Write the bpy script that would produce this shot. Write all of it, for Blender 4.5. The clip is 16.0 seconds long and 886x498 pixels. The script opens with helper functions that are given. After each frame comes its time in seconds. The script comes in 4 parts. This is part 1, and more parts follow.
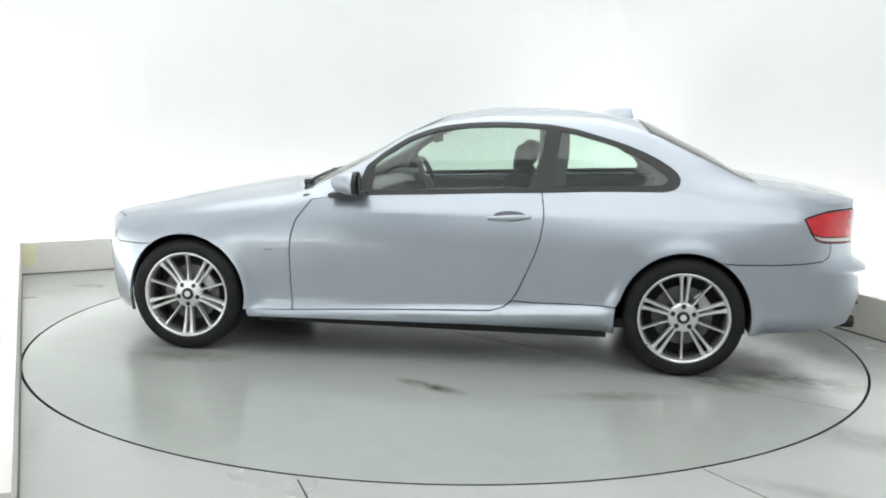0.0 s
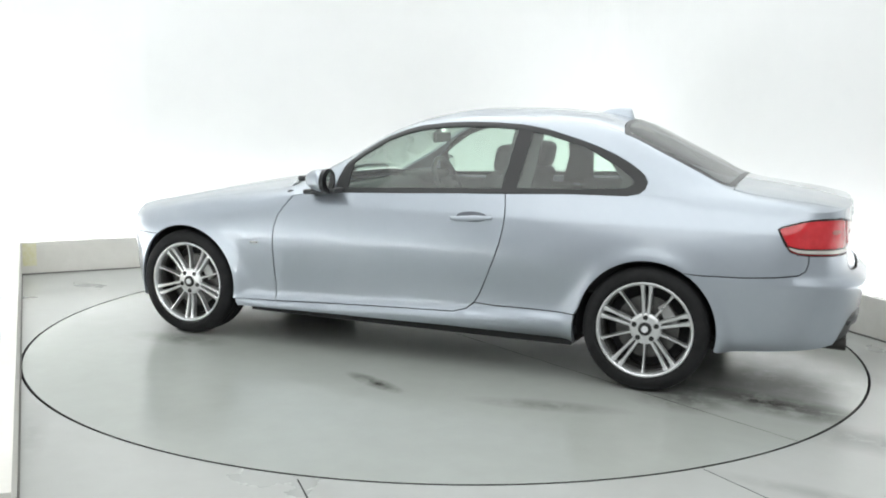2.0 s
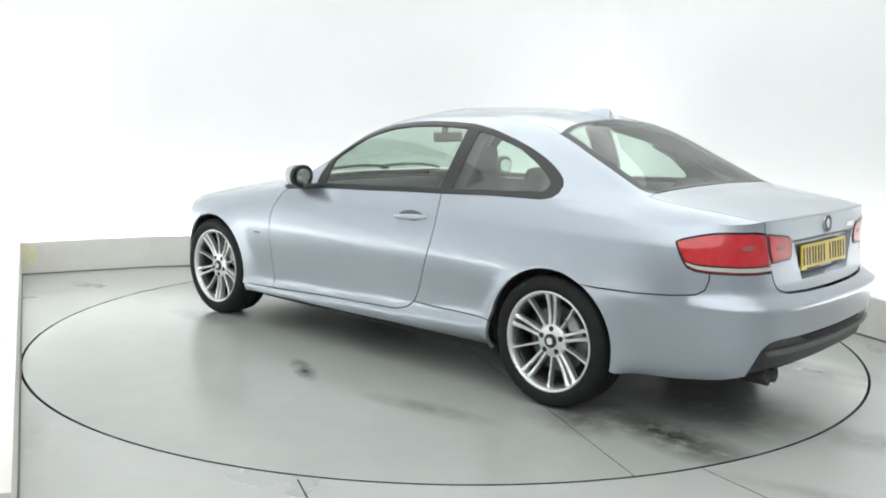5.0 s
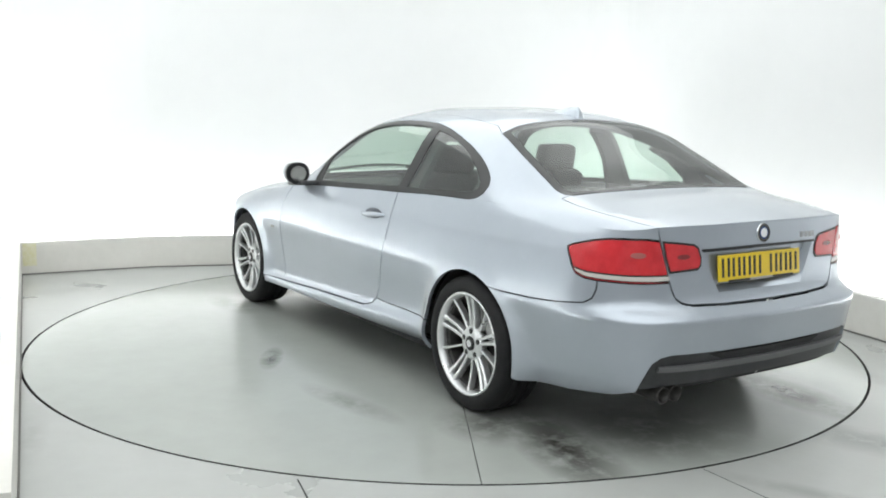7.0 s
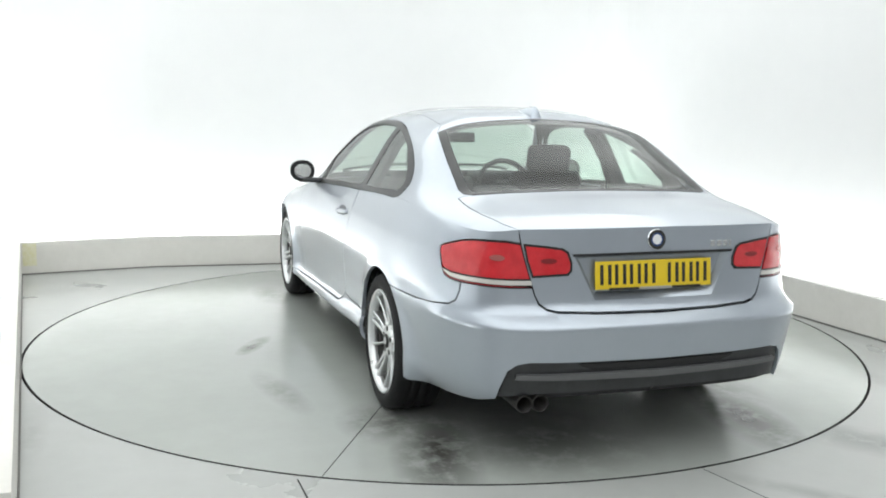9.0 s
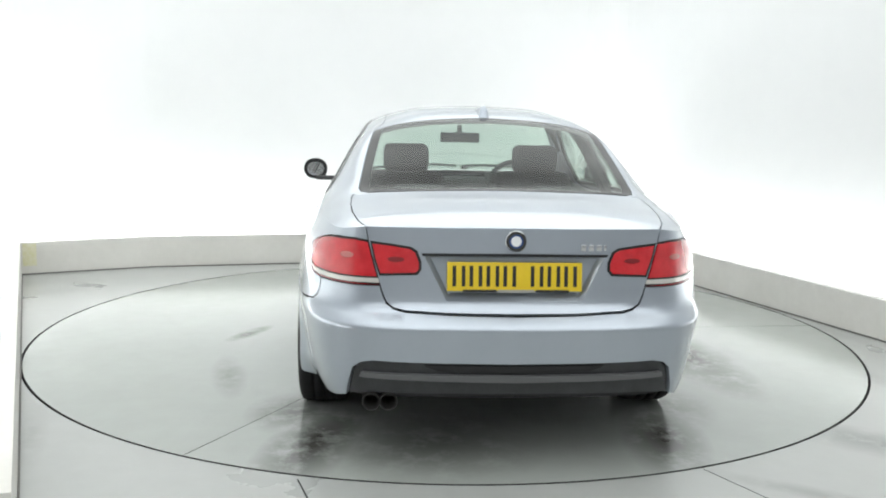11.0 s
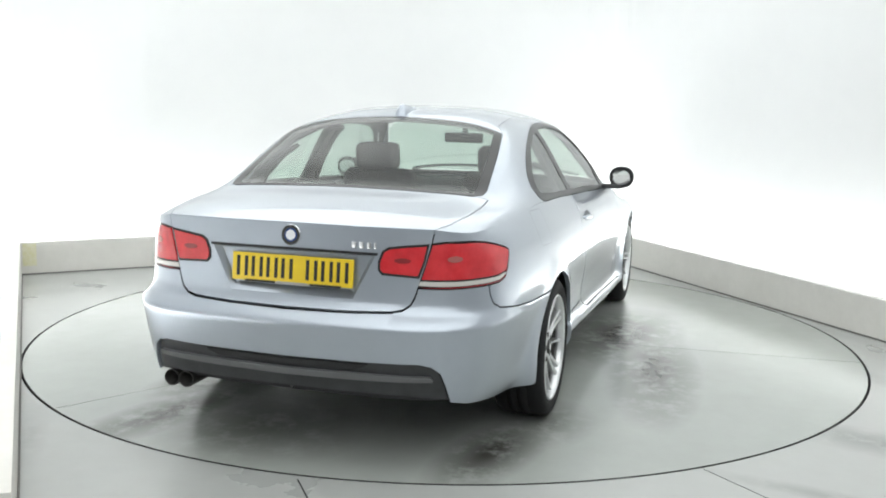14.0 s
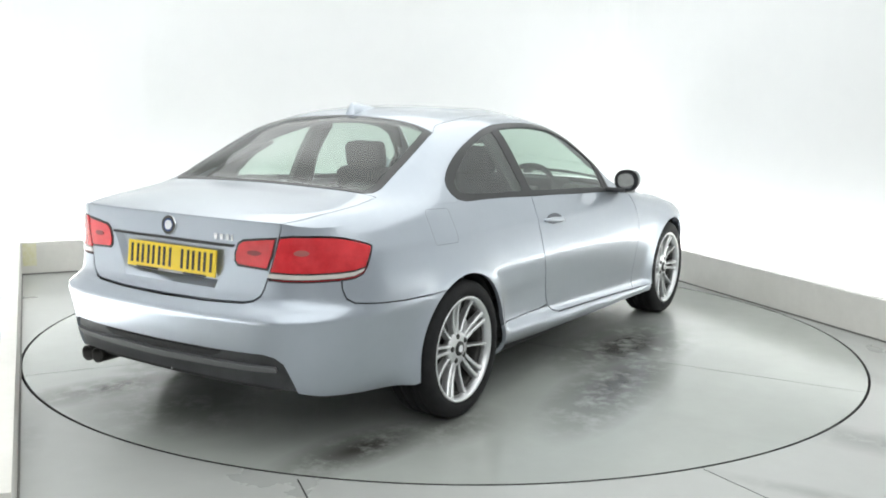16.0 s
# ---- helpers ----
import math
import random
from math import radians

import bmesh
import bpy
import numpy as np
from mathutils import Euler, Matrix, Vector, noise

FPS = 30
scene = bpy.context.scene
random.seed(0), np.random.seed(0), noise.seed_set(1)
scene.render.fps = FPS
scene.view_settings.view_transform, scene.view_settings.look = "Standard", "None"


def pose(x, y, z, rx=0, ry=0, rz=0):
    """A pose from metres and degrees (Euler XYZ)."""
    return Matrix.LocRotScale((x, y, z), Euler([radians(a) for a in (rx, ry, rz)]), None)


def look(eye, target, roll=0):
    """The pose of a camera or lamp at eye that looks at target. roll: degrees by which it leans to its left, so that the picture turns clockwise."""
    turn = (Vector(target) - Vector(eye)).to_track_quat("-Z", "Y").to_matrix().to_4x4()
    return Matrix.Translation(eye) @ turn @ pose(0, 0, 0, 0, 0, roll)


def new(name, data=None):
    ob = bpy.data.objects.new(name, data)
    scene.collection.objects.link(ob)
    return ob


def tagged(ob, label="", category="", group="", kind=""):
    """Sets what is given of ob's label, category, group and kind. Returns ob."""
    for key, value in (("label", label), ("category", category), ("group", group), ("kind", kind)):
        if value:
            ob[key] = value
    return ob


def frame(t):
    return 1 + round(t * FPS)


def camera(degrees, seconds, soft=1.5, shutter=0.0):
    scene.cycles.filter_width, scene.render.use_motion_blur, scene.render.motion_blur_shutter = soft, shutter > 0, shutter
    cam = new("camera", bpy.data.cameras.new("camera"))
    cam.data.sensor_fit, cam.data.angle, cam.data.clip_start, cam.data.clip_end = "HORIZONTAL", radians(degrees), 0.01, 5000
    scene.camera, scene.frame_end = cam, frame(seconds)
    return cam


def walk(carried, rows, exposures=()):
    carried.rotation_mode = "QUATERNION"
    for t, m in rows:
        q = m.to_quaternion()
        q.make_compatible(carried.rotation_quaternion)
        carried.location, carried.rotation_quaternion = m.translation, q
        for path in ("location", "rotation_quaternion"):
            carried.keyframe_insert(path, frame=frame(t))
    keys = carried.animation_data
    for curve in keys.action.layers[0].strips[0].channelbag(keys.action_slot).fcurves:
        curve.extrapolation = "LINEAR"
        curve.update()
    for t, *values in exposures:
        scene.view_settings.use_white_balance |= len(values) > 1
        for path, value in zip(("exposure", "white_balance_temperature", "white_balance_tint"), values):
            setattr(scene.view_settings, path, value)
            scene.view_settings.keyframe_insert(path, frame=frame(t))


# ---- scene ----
EYE = Vector((0.0, -5.85, 1.422))
AIM = Vector((-0.00401, 0.98830, -0.15250))
SECONDS = 16.0
cam = camera(50.16, SECONDS, soft=1.9)
CAM_POSE = look(EYE, EYE + AIM, 1.10)
walk(cam, [(0.0, CAM_POSE), (SECONDS, CAM_POSE)])


def turn_at(t):
    """Heading of the car, in degrees, as the turntable carries it round."""
    return 172.49 - 6.9383 * t - 0.019692 * t * t + 0.00042753 * t ** 3


DISC_R = 2.466
CAR_OFFSET = Vector((1.374, 0.088, 0.0))  # the turntable's centre in the car's space

# ---- world, light and exposure ----
world = bpy.data.worlds.new("studio_world")
world.use_nodes = True
scene.world = world
world.node_tree.nodes["Background"].inputs[0].default_value = (0.8, 0.85, 0.9, 1)
world.node_tree.nodes["Background"].inputs[1].default_value = 0.02
scene.view_settings.exposure = 0.0


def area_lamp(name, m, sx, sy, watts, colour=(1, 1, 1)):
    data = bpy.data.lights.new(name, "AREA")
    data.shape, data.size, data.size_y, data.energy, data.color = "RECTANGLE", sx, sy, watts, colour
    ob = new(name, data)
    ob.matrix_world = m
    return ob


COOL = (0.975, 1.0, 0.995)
area_lamp("assumed_overhead_light", pose(0, 0.1, 3.28), 5.6, 4.6, 90, COOL)
area_lamp("added_ceiling_light", pose(0.1, -4.6, 3.3), 6.8, 4.4, 140, COOL)
area_lamp("added_back_light", pose(0.2, -7.6, 3.3), 6.5, 1.4, 55, COOL)


# ---- materials ----
def mat(name, colour, rough=0.5, metal=0.0, **more):
    m = bpy.data.materials.new(name)
    m.use_nodes = True
    b = m.node_tree.nodes["Principled BSDF"]
    b.inputs["Base Color"].default_value = (*colour, 1)
    b.inputs["Roughness"].default_value = rough
    b.inputs["Metallic"].default_value = metal
    for k, v in more.items():
        b.inputs[k.replace("_", " ")].default_value = v
    return m


def nd(m, kind, **sets):
    n = m.node_tree.nodes.new(kind)
    for k, v in sets.items():
        if k in n.inputs:
            n.inputs[k].default_value = v
        else:
            setattr_safe(n, k, v)
    return n


def setattr_safe(n, k, v):
    if k == "noise_dimensions":
        n.noise_dimensions = v
    elif k == "operation":
        n.operation = v
    elif k == "data_type":
        n.data_type = v
    elif k == "blend_type":
        n.blend_type = v


def wire(m, a, ai, b, bi):
    m.node_tree.links.new(a.outputs[ai], b.inputs[bi])


def noisy(m, colour_a, colour_b, scale, rough_a, rough_b, bump=0.0, bump_scale=200.0, space="Object"):
    """Two scales of colour variation, uneven gloss and a fine relief."""
    b = m.node_tree.nodes["Principled BSDF"]
    co = nd(m, "ShaderNodeTexCoord")
    n1 = nd(m, "ShaderNodeTexNoise", Scale=scale, Detail=6.0, Roughness=0.6)
    n2 = nd(m, "ShaderNodeTexNoise", Scale=scale * 9, Detail=4.0, Roughness=0.6)
    wire(m, co, space, n1, "Vector"), wire(m, co, space, n2, "Vector")
    add = nd(m, "ShaderNodeMath", operation="MULTIPLY_ADD")
    add.inputs[1].default_value = 0.3
    wire(m, n2, "Fac", add, 0), wire(m, n1, "Fac", add, 2)
    ramp = nd(m, "ShaderNodeValToRGB")
    ramp.color_ramp.elements[0].position, ramp.color_ramp.elements[1].position = 0.42, 0.88
    ramp.color_ramp.elements[0].color, ramp.color_ramp.elements[1].color = (*colour_a, 1), (*colour_b, 1)
    wire(m, add, 0, ramp, 0), wire(m, ramp, 0, b, "Base Color")
    mr = nd(m, "ShaderNodeMapRange")
    mr.inputs["To Min"].default_value, mr.inputs["To Max"].default_value = rough_a, rough_b
    wire(m, n1, "Fac", mr, 0), wire(m, mr, 0, b, "Roughness")
    if bump:
        n3 = nd(m, "ShaderNodeTexNoise", Scale=bump_scale, Detail=3.0)
        bp = nd(m, "ShaderNodeBump", Strength=bump, Distance=0.002)
        wire(m, co, space, n3, "Vector"), wire(m, n3, "Fac", bp, "Height"), wire(m, bp, 0, b, "Normal")
    return ramp, n1, co
WALL_PAINT = mat("white_wall_paint", (0.79, 0.80, 0.79), 0.6)
noisy(WALL_PAINT, (0.77, 0.78, 0.78), (0.805, 0.812, 0.812), 0.7, 0.55, 0.7, 0.08, 90)
BACK_PAINT = mat("unseen_wall_grey", (0.3, 0.3, 0.3), 0.6)
noisy(BACK_PAINT, (0.40, 0.405, 0.41), (0.46, 0.465, 0.47), 0.8, 0.55, 0.7, 0.08, 90)
PLINTH_PAINT = mat("plinth_paint", (0.6, 0.58, 0.54), 0.6)
noisy(PLINTH_PAINT, (0.66, 0.645, 0.605), (0.76, 0.745, 0.705), 2.2, 0.5, 0.7, 0.15, 120)
FLOOR_PAINT = mat("floor_paint", (0.4, 0.42, 0.4), 0.35)


def stains_and_reflections(m, ramp, co, spots):
    """Dirty marks and a painted-in car reflection: soft-edged, broken-up ellipses at (x, y, half-length, half-width,
    turn, strength).
    """
    b = m.node_tree.nodes["Principled BSDF"]
    n1 = nd(m, "ShaderNodeTexNoise", Scale=7.0, Detail=7.0, Roughness=0.68)
    wire(m, co, "Object", n1, "Vector")
    total = None
    for x, y, rx, ry, turn, k in spots:
        mp = m.node_tree.nodes.new("ShaderNodeMapping")
        mp.vector_type = "TEXTURE"
        mp.inputs["Location"].default_value = (x, y, 0)
        mp.inputs["Rotation"].default_value = (0, 0, radians(turn))
        mp.inputs["Scale"].default_value = (rx, ry, 1)
        wire(m, co, "Object", mp, 0)
        ln = m.node_tree.nodes.new("ShaderNodeVectorMath")
        ln.operation = "LENGTH"
        wire(m, mp, 0, ln, 0)
        mr = nd(m, "ShaderNodeMapRange")
        mr.inputs["From Min"].default_value, mr.inputs["From Max"].default_value = 1.25, 0.15
        mr.inputs["To Min"].default_value, mr.inputs["To Max"].default_value = 0.0, k
        wire(m, ln, "Value", mr, 0)
        if total is None:
            total = mr
        else:
            mx = nd(m, "ShaderNodeMath", operation="MAXIMUM")
            wire(m, total, 0, mx, 0), wire(m, mr, 0, mx, 1)
            total = mx
    gate = nd(m, "ShaderNodeMapRange")
    gate.inputs["From Min"].default_value, gate.inputs["From Max"].default_value = 0.28, 0.52
    wire(m, n1, "Fac", gate, 0)
    mul = nd(m, "ShaderNodeMath", operation="MULTIPLY")
    wire(m, total, 0, mul, 0), wire(m, gate, 0, mul, 1)
    mix = m.node_tree.nodes.new("ShaderNodeMixRGB")
    mix.inputs[2].default_value = (0.07, 0.068, 0.062, 1)
    wire(m, mul, 0, mix, 0), wire(m, ramp, 0, mix, 1), wire(m, mix, 0, b, "Base Color")


GAP = mat("joint_and_gap_shade", (0.012, 0.013, 0.013), 0.8)
_r, _n, _c = noisy(FLOOR_PAINT, (0.385, 0.395, 0.38), (0.455, 0.467, 0.452), 0.9, 0.2, 0.4, 0.1, 60)
stains_and_reflections(FLOOR_PAINT, _r, _c, [(1.95, -1.95, 0.55, 0.16, -35, 0.55), (2.5, -1.2, 0.5, 0.12, -62, 0.4), (-1.75, -2.0, 0.06, 0.4, 20, 0.2), (1.45, -2.5, 0.45, 0.06, -30, 0.35), (2.2, 0.9, 0.08, 1.3, 22, 0.3)])
DECK_PAINT = mat("deck_paint", (0.35, 0.37, 0.35), 0.3)
_r, _n, _c = noisy(DECK_PAINT, (0.350, 0.366, 0.345), (0.400, 0.420, 0.397), 0.9, 0.14, 0.27, 0.05, 60)
stains_and_reflections(DECK_PAINT, _r, _c, [(-0.09, 1.21, 0.20, 0.055, -28, 1.0), (-1.98, 0.69, 0.52, 0.17, -16, 1.0), (-1.95, -0.82, 0.44, 0.16, -10, 1.0), (-1.6, 0.80, 0.25, 0.2, 0, 0.7), (-1.5, -0.95, 0.3, 0.2, 0, 0.6),
                             (-0.45, -1.33, 0.85, 0.22, 6, 1.0), (0.3, -1.08, 0.7, 0.32, 0, 1.0), (-2.0, 0.2, 0.4, 0.4, 0, 0.55), (1.35, 0.9, 0.3, 0.12, 0, 0.5), (-1.0, 1.2, 0.35, 0.08, 10, 0.4)])
CEILING_PAINT = mat("ceiling_paint", (0.8, 0.81, 0.8), 0.7)


def mesh_object(name, bm, material=None, parent=None, smooth=False, label=""):
    me = bpy.data.meshes.new(name)
    bm.to_mesh(me)
    bm.free()
    if material:
        me.materials.append(material)
    if smooth:
        for p in me.polygons:
            p.use_smooth = True
    ob = new(name, me)
    ob.parent = parent
    if label:
        tagged(ob, label)
    return ob


def part(name, bm, material, parent, label="", smooth=False):
    return mesh_object(name, bm, material, parent, smooth, label)


def empty(name, m=None):
    ob = new(name)
    ob.empty_display_size = 0.2
    if m is not None:
        ob.matrix_world = m
    return ob


def prism(bm, outline, z0, z1):
    """A solid from a plan outline, counter-clockwise."""
    lo = [bm.verts.new((x, y, z0)) for x, y in outline]
    hi = [bm.verts.new((x, y, z1)) for x, y in outline]
    bm.faces.new(hi), bm.faces.new(lo[::-1])
    n = len(lo)
    for i in range(n):
        bm.faces.new((lo[i], lo[(i + 1) % n], hi[(i + 1) % n], hi[i]))




# plan of the room, clockwise seen from above so that the room lies to the right hand; plinth face
P_LEFT_NEAR, P_LEFT, P_MID, P_CORNER, P_RIGHT_NEAR = (-1.275, -3.2), (-3.39, 1.567), (-2.5, 2.03), (1.42, 3.10), (3.55, -2.05)
PLINTH = [P_LEFT_NEAR, P_LEFT, P_MID, P_CORNER, P_RIGHT_NEAR]
PLINTH_H = 0.26


def offset_run(points, d):
    """The open run of points moved outwards (to the left hand of its way) by d."""
    out = []
    for i, p in enumerate(points):
        ns = []
        for j in (i - 1, i):
            if 0 <= j < len(points) - 1:
                e = (Vector(points[j + 1]) - Vector(points[j])).normalized()
                ns.append(Vector((-e.y, e.x)))
        m = sum(ns, Vector((0, 0))).normalized()
        out.append(Vector(p) + m * d / max(0.3, m.dot(ns[0])))
    return out


def run_solid(name, inner, outer, z0, z1, material, label, category="wall"):
    bm = bmesh.new()
    rows = [[bm.verts.new((p[0], p[1], z)) for p, z in ((i, z0), (i, z1), (o, z1), (o, z0))] for i, o in zip(inner, outer)]
    for a, b in zip(rows, rows[1:]):
        for k in range(4):
            bm.faces.new((a[k], a[(k + 1) % 4], b[(k + 1) % 4], b[k]))
    bm.faces.new(rows[0]), bm.faces.new(rows[-1])
    bmesh.ops.recalc_face_normals(bm, faces=bm.faces)
    return tagged(mesh_object(name, bm, material), label, category, kind="structure")


CEIL = 3.4
WALL_IN = offset_run(PLINTH, 0.30)
run_solid("plinth", [Vector(p) for p in PLINTH], offset_run(PLINTH, 0.07), 0.0, PLINTH_H, PLINTH_PAINT, "low off-white painted plinth along the studio wall", "plinth")


def rounded_run(points, r, n=6):
    """The run with its corners rounded; gives one stretch of points for each side, from mid-corner to mid-corner."""
    sides = [[Vector(points[0])]]
    for a, b, c in zip(points, points[1:], points[2:]):
        a, b, c = Vector(a), Vector(b), Vector(c)
        d, e = (b - a).normalized(), (c - b).normalized()
        k = r * math.tan(d.angle(e) / 2)
        p, q = b - d * k, b + e * k
        arc = [p * (1 - u) ** 2 + b * 2 * u * (1 - u) + q * u * u for u in (i / (2 * n) for i in range(2 * n + 1))]
        sides[-1] += arc[:n + 1]
        sides.append(arc[n:])
    sides[-1].append(Vector(points[-1]))
    return sides


SIDES = ["wall_west", "wall_north_west", "wall_north", "wall_east"]
for wall_name, run in zip(SIDES, rounded_run(WALL_IN, 0.42)):
    run_solid(wall_name, run, offset_run(run, 0.12), 0.0, CEIL, WALL_PAINT, "smooth white studio wall, brightly lit from its foot")
# unseen walls closing the studio behind the camera, grey to darken the car's reflections
BACK = [WALL_IN[-1], Vector((4.1, -8.4)), Vector((-3.9, -8.4)), Vector((-3.9, -3.6)), WALL_IN[0]]
for i, wall_name in enumerate(["wall_south_east", "wall_south", "wall_south_west", "wall_return"]):
    run_solid(wall_name, BACK[i:i + 2], offset_run(BACK, 0.12)[i:i + 2], 0.0, CEIL, BACK_PAINT, "plain unseen wall added behind the camera, grey to darken the car's reflections")
bm = bmesh.new()
prism(bm, [(-5, -9), (5.5, -9), (5.5, 5), (-5, 5)], CEIL, CEIL + 0.15)
tagged(mesh_object("ceiling", bm, CEILING_PAINT), "plain white studio ceiling", "ceiling", kind="structure")

# light strips lying in the trough behind the plinth, shining up the walls
strip_mid = offset_run(PLINTH, 0.17)
for i in range(4):
    a, b = strip_mid[i], strip_mid[i + 1]
    d = b - a
    yaw = math.atan2(d.y, d.x)
    area_lamp("wall_washer_light", Matrix.Translation(((a.x + b.x) / 2, (a.y + b.y) / 2, 0.12)) @ Euler((math.pi, 0, yaw)).to_matrix().to_4x4(),
              d.length * 0.96, 0.12, 9.0 * d.length, COOL)




# floor with a round well for the turntable
bm = bmesh.new()
NSEG = 160
edge = [bm.verts.new((DISC_R * math.cos(2 * math.pi * i / NSEG), DISC_R * math.sin(2 * math.pi * i / NSEG), 0)) for i in range(NSEG)]
low = [bm.verts.new((v.co.x, v.co.y, -0.12)) for v in edge]
far = []
for i in range(NSEG):
    a = 2 * math.pi * i / NSEG
    c, s = math.cos(a), math.sin(a)
    k = min((5.2 if c > 0 else 4.8) / max(abs(c), 1e-6), (4.8 if s > 0 else 8.8) / max(abs(s), 1e-6))
    far.append(bm.verts.new((k * c, k * s, 0)))
for i in range(NSEG):
    j = (i + 1) % NSEG
    bm.faces.new((edge[i], far[i], far[j], edge[j]))
    bm.faces.new((low[i], edge[i], edge[j], low[j]))
bm.faces.new(low)
FLOOR = mesh_object("floor", bm, FLOOR_PAINT)
FLOOR.data.materials.append(GAP)
for f in FLOOR.data.polygons:
    if f.center.z < -0.01:
        f.material_index = 1
tagged(FLOOR, "grey-green painted concrete floor with dirty marks", "floor", kind="structure")

TURNTABLE = empty("turntable")
tagged(TURNTABLE, "round grey floor turntable flush with the painted floor", "turntable")
SEAMS = [radians(150.4), radians(273.5)]  # joints between the deck's plates
for t0, t1 in ((SEAMS[0], SEAMS[1]), (SEAMS[1], SEAMS[0] + 2 * math.pi)):
    bm = bmesh.new()
    r = DISC_R - 0.014
    n = int((t1 - t0) / 0.035)
    e = 0.0020
    mid = Vector((math.cos((t0 + t1) / 2), math.sin((t0 + t1) / 2)))
    pts = [tuple(mid * e * (1.6 if t1 - t0 < math.pi else 0.4))]
    for k in range(n + 1):
        t = t0 + (t1 - t0) * k / n
        p = Vector((r * math.cos(t), r * math.sin(t)))
        if k == 0:
            p += Vector((-math.sin(t0), math.cos(t0))) * e
        if k == n:
            p -= Vector((-math.sin(t1), math.cos(t1))) * e
        pts.append(tuple(p))
    up = [bm.verts.new((x, y, 0.0)) for x, y in pts]
    dn = [bm.verts.new((x, y, -0.05)) for x, y in pts]
    for k in range(len(pts)):
        j = (k + 1) % len(pts)
        bm.faces.new((dn[k], dn[j], up[j], up[k]))
        if 0 < k < len(pts) - 1:
            bm.faces.new((up[0], up[k], up[k + 1]))
    plate_ob = part("deck_plate", bm, DECK_PAINT, TURNTABLE)
    plate_ob.data.materials.append(GAP)
    for f in plate_ob.data.polygons:
        f.material_index = 1 if abs(f.normal.z) < 0.5 else 0


def joint(a, b, w=0.006):
    """A dark sealed joint in the fixed floor."""
    d = (Vector(b) - Vector(a)).normalized()
    nn = Vector((-d.y, d.x)) * w / 2
    bm = bmesh.new()
    prism(bm, [tuple(Vector(a) - nn), tuple(Vector(b) - nn), tuple(Vector(b) + nn), tuple(Vector(a) + nn)], 0.0, 0.0012)
    return tagged(mesh_object("floor_joint", bm, GAP), "thin dark joint in the floor paint", "floor joint", kind="structure")


joint((-0.548, -2.44), (-0.40, -2.84)), joint((1.04, -2.25), (1.22, -2.55), 0.0025)


run_solid("trim", offset_run(PLINTH, -0.009), offset_run(PLINTH, -0.001), 0.001, 0.010, mat("dark_grey_sealant", (0.16, 0.155, 0.145), 0.7), "thin dark grey line of sealant along the foot of the plinth", "sealant")

# worn strip of yellow tape on the plinth's corner
TAPE = mat("yellow_tape", (0.72, 0.66, 0.25), 0.6)
noisy(TAPE, (0.66, 0.63, 0.36), (0.74, 0.72, 0.60), 30, 0.5, 0.7)
d = (Vector(P_MID) - Vector(P_LEFT)).normalized()
nn = Vector((d.y, -d.x)) * 0.003
bm = bmesh.new()
p0, p1 = Vector(P_LEFT) + d * 0.012, Vector(P_LEFT) + d * 0.115
prism(bm, [tuple(p0 + nn), tuple(p1 + nn), tuple(p1), tuple(p0)], 0.07, 0.25)
bmesh.ops.recalc_face_normals(bm, faces=bm.faces)
tagged(mesh_object("tape_strip", bm, TAPE), "worn pale yellow tape stuck on the plinth corner", "tape")


# ---- the car's surfaces ----
# x forward from the rear axle, y to the left, z up from the ground
def pchip(xs, ys, x):
    """Monotone cubic interpolation of ys over rising xs."""
    xs, ys, x = np.asarray(xs, float), np.asarray(ys, float), np.asarray(x, float)
    h = np.diff(xs)
    d = np.diff(ys) / h
    m = np.zeros(len(xs))
    m[0], m[-1] = d[0], d[-1]
    for i in range(1, len(xs) - 1):
        if d[i - 1] * d[i] > 0:
            w1, w2 = 2 * h[i] + h[i - 1], h[i] + 2 * h[i - 1]
            m[i] = (w1 + w2) / (w1 / d[i - 1] + w2 / d[i])
    i = np.clip(np.searchsorted(xs, x) - 1, 0, len(xs) - 2)
    t = (x - xs[i]) / h[i]
    inside = (2 * t**3 - 3 * t**2 + 1) * ys[i] + (t**3 - 2 * t**2 + t) * h[i] * m[i] + (-2 * t**3 + 3 * t**2) * ys[i + 1] + (t**3 - t**2) * h[i] * m[i + 1]
    return np.where(t < 0, ys[0] + m[0] * (x - xs[0]), np.where(t > 1, ys[-1] + m[-1] * (x - xs[-1]), inside))


def blur(a, sigma, axis=0):
    """Gaussian smoothing along one axis, the ends carried on in a straight line."""
    n = max(1, int(3 * sigma))
    k = np.exp(-0.5 * (np.arange(-n, n + 1) / sigma) ** 2)
    k /= k.sum()
    a = np.moveaxis(np.asarray(a, float), axis, 0)
    lo = a[:1] + (a[:1] - a[1:2]) * np.arange(n, 0, -1).reshape(-1, *([1] * (a.ndim - 1)))
    hi = a[-1:] + (a[-1:] - a[-2:-1]) * np.arange(1, n + 1).reshape(-1, *([1] * (a.ndim - 1)))
    p = np.concatenate([lo, a, hi])
    out = sum(k[j] * p[j:j + len(a)] for j in range(2 * n + 1))
    return np.moveaxis(out, 0, axis)


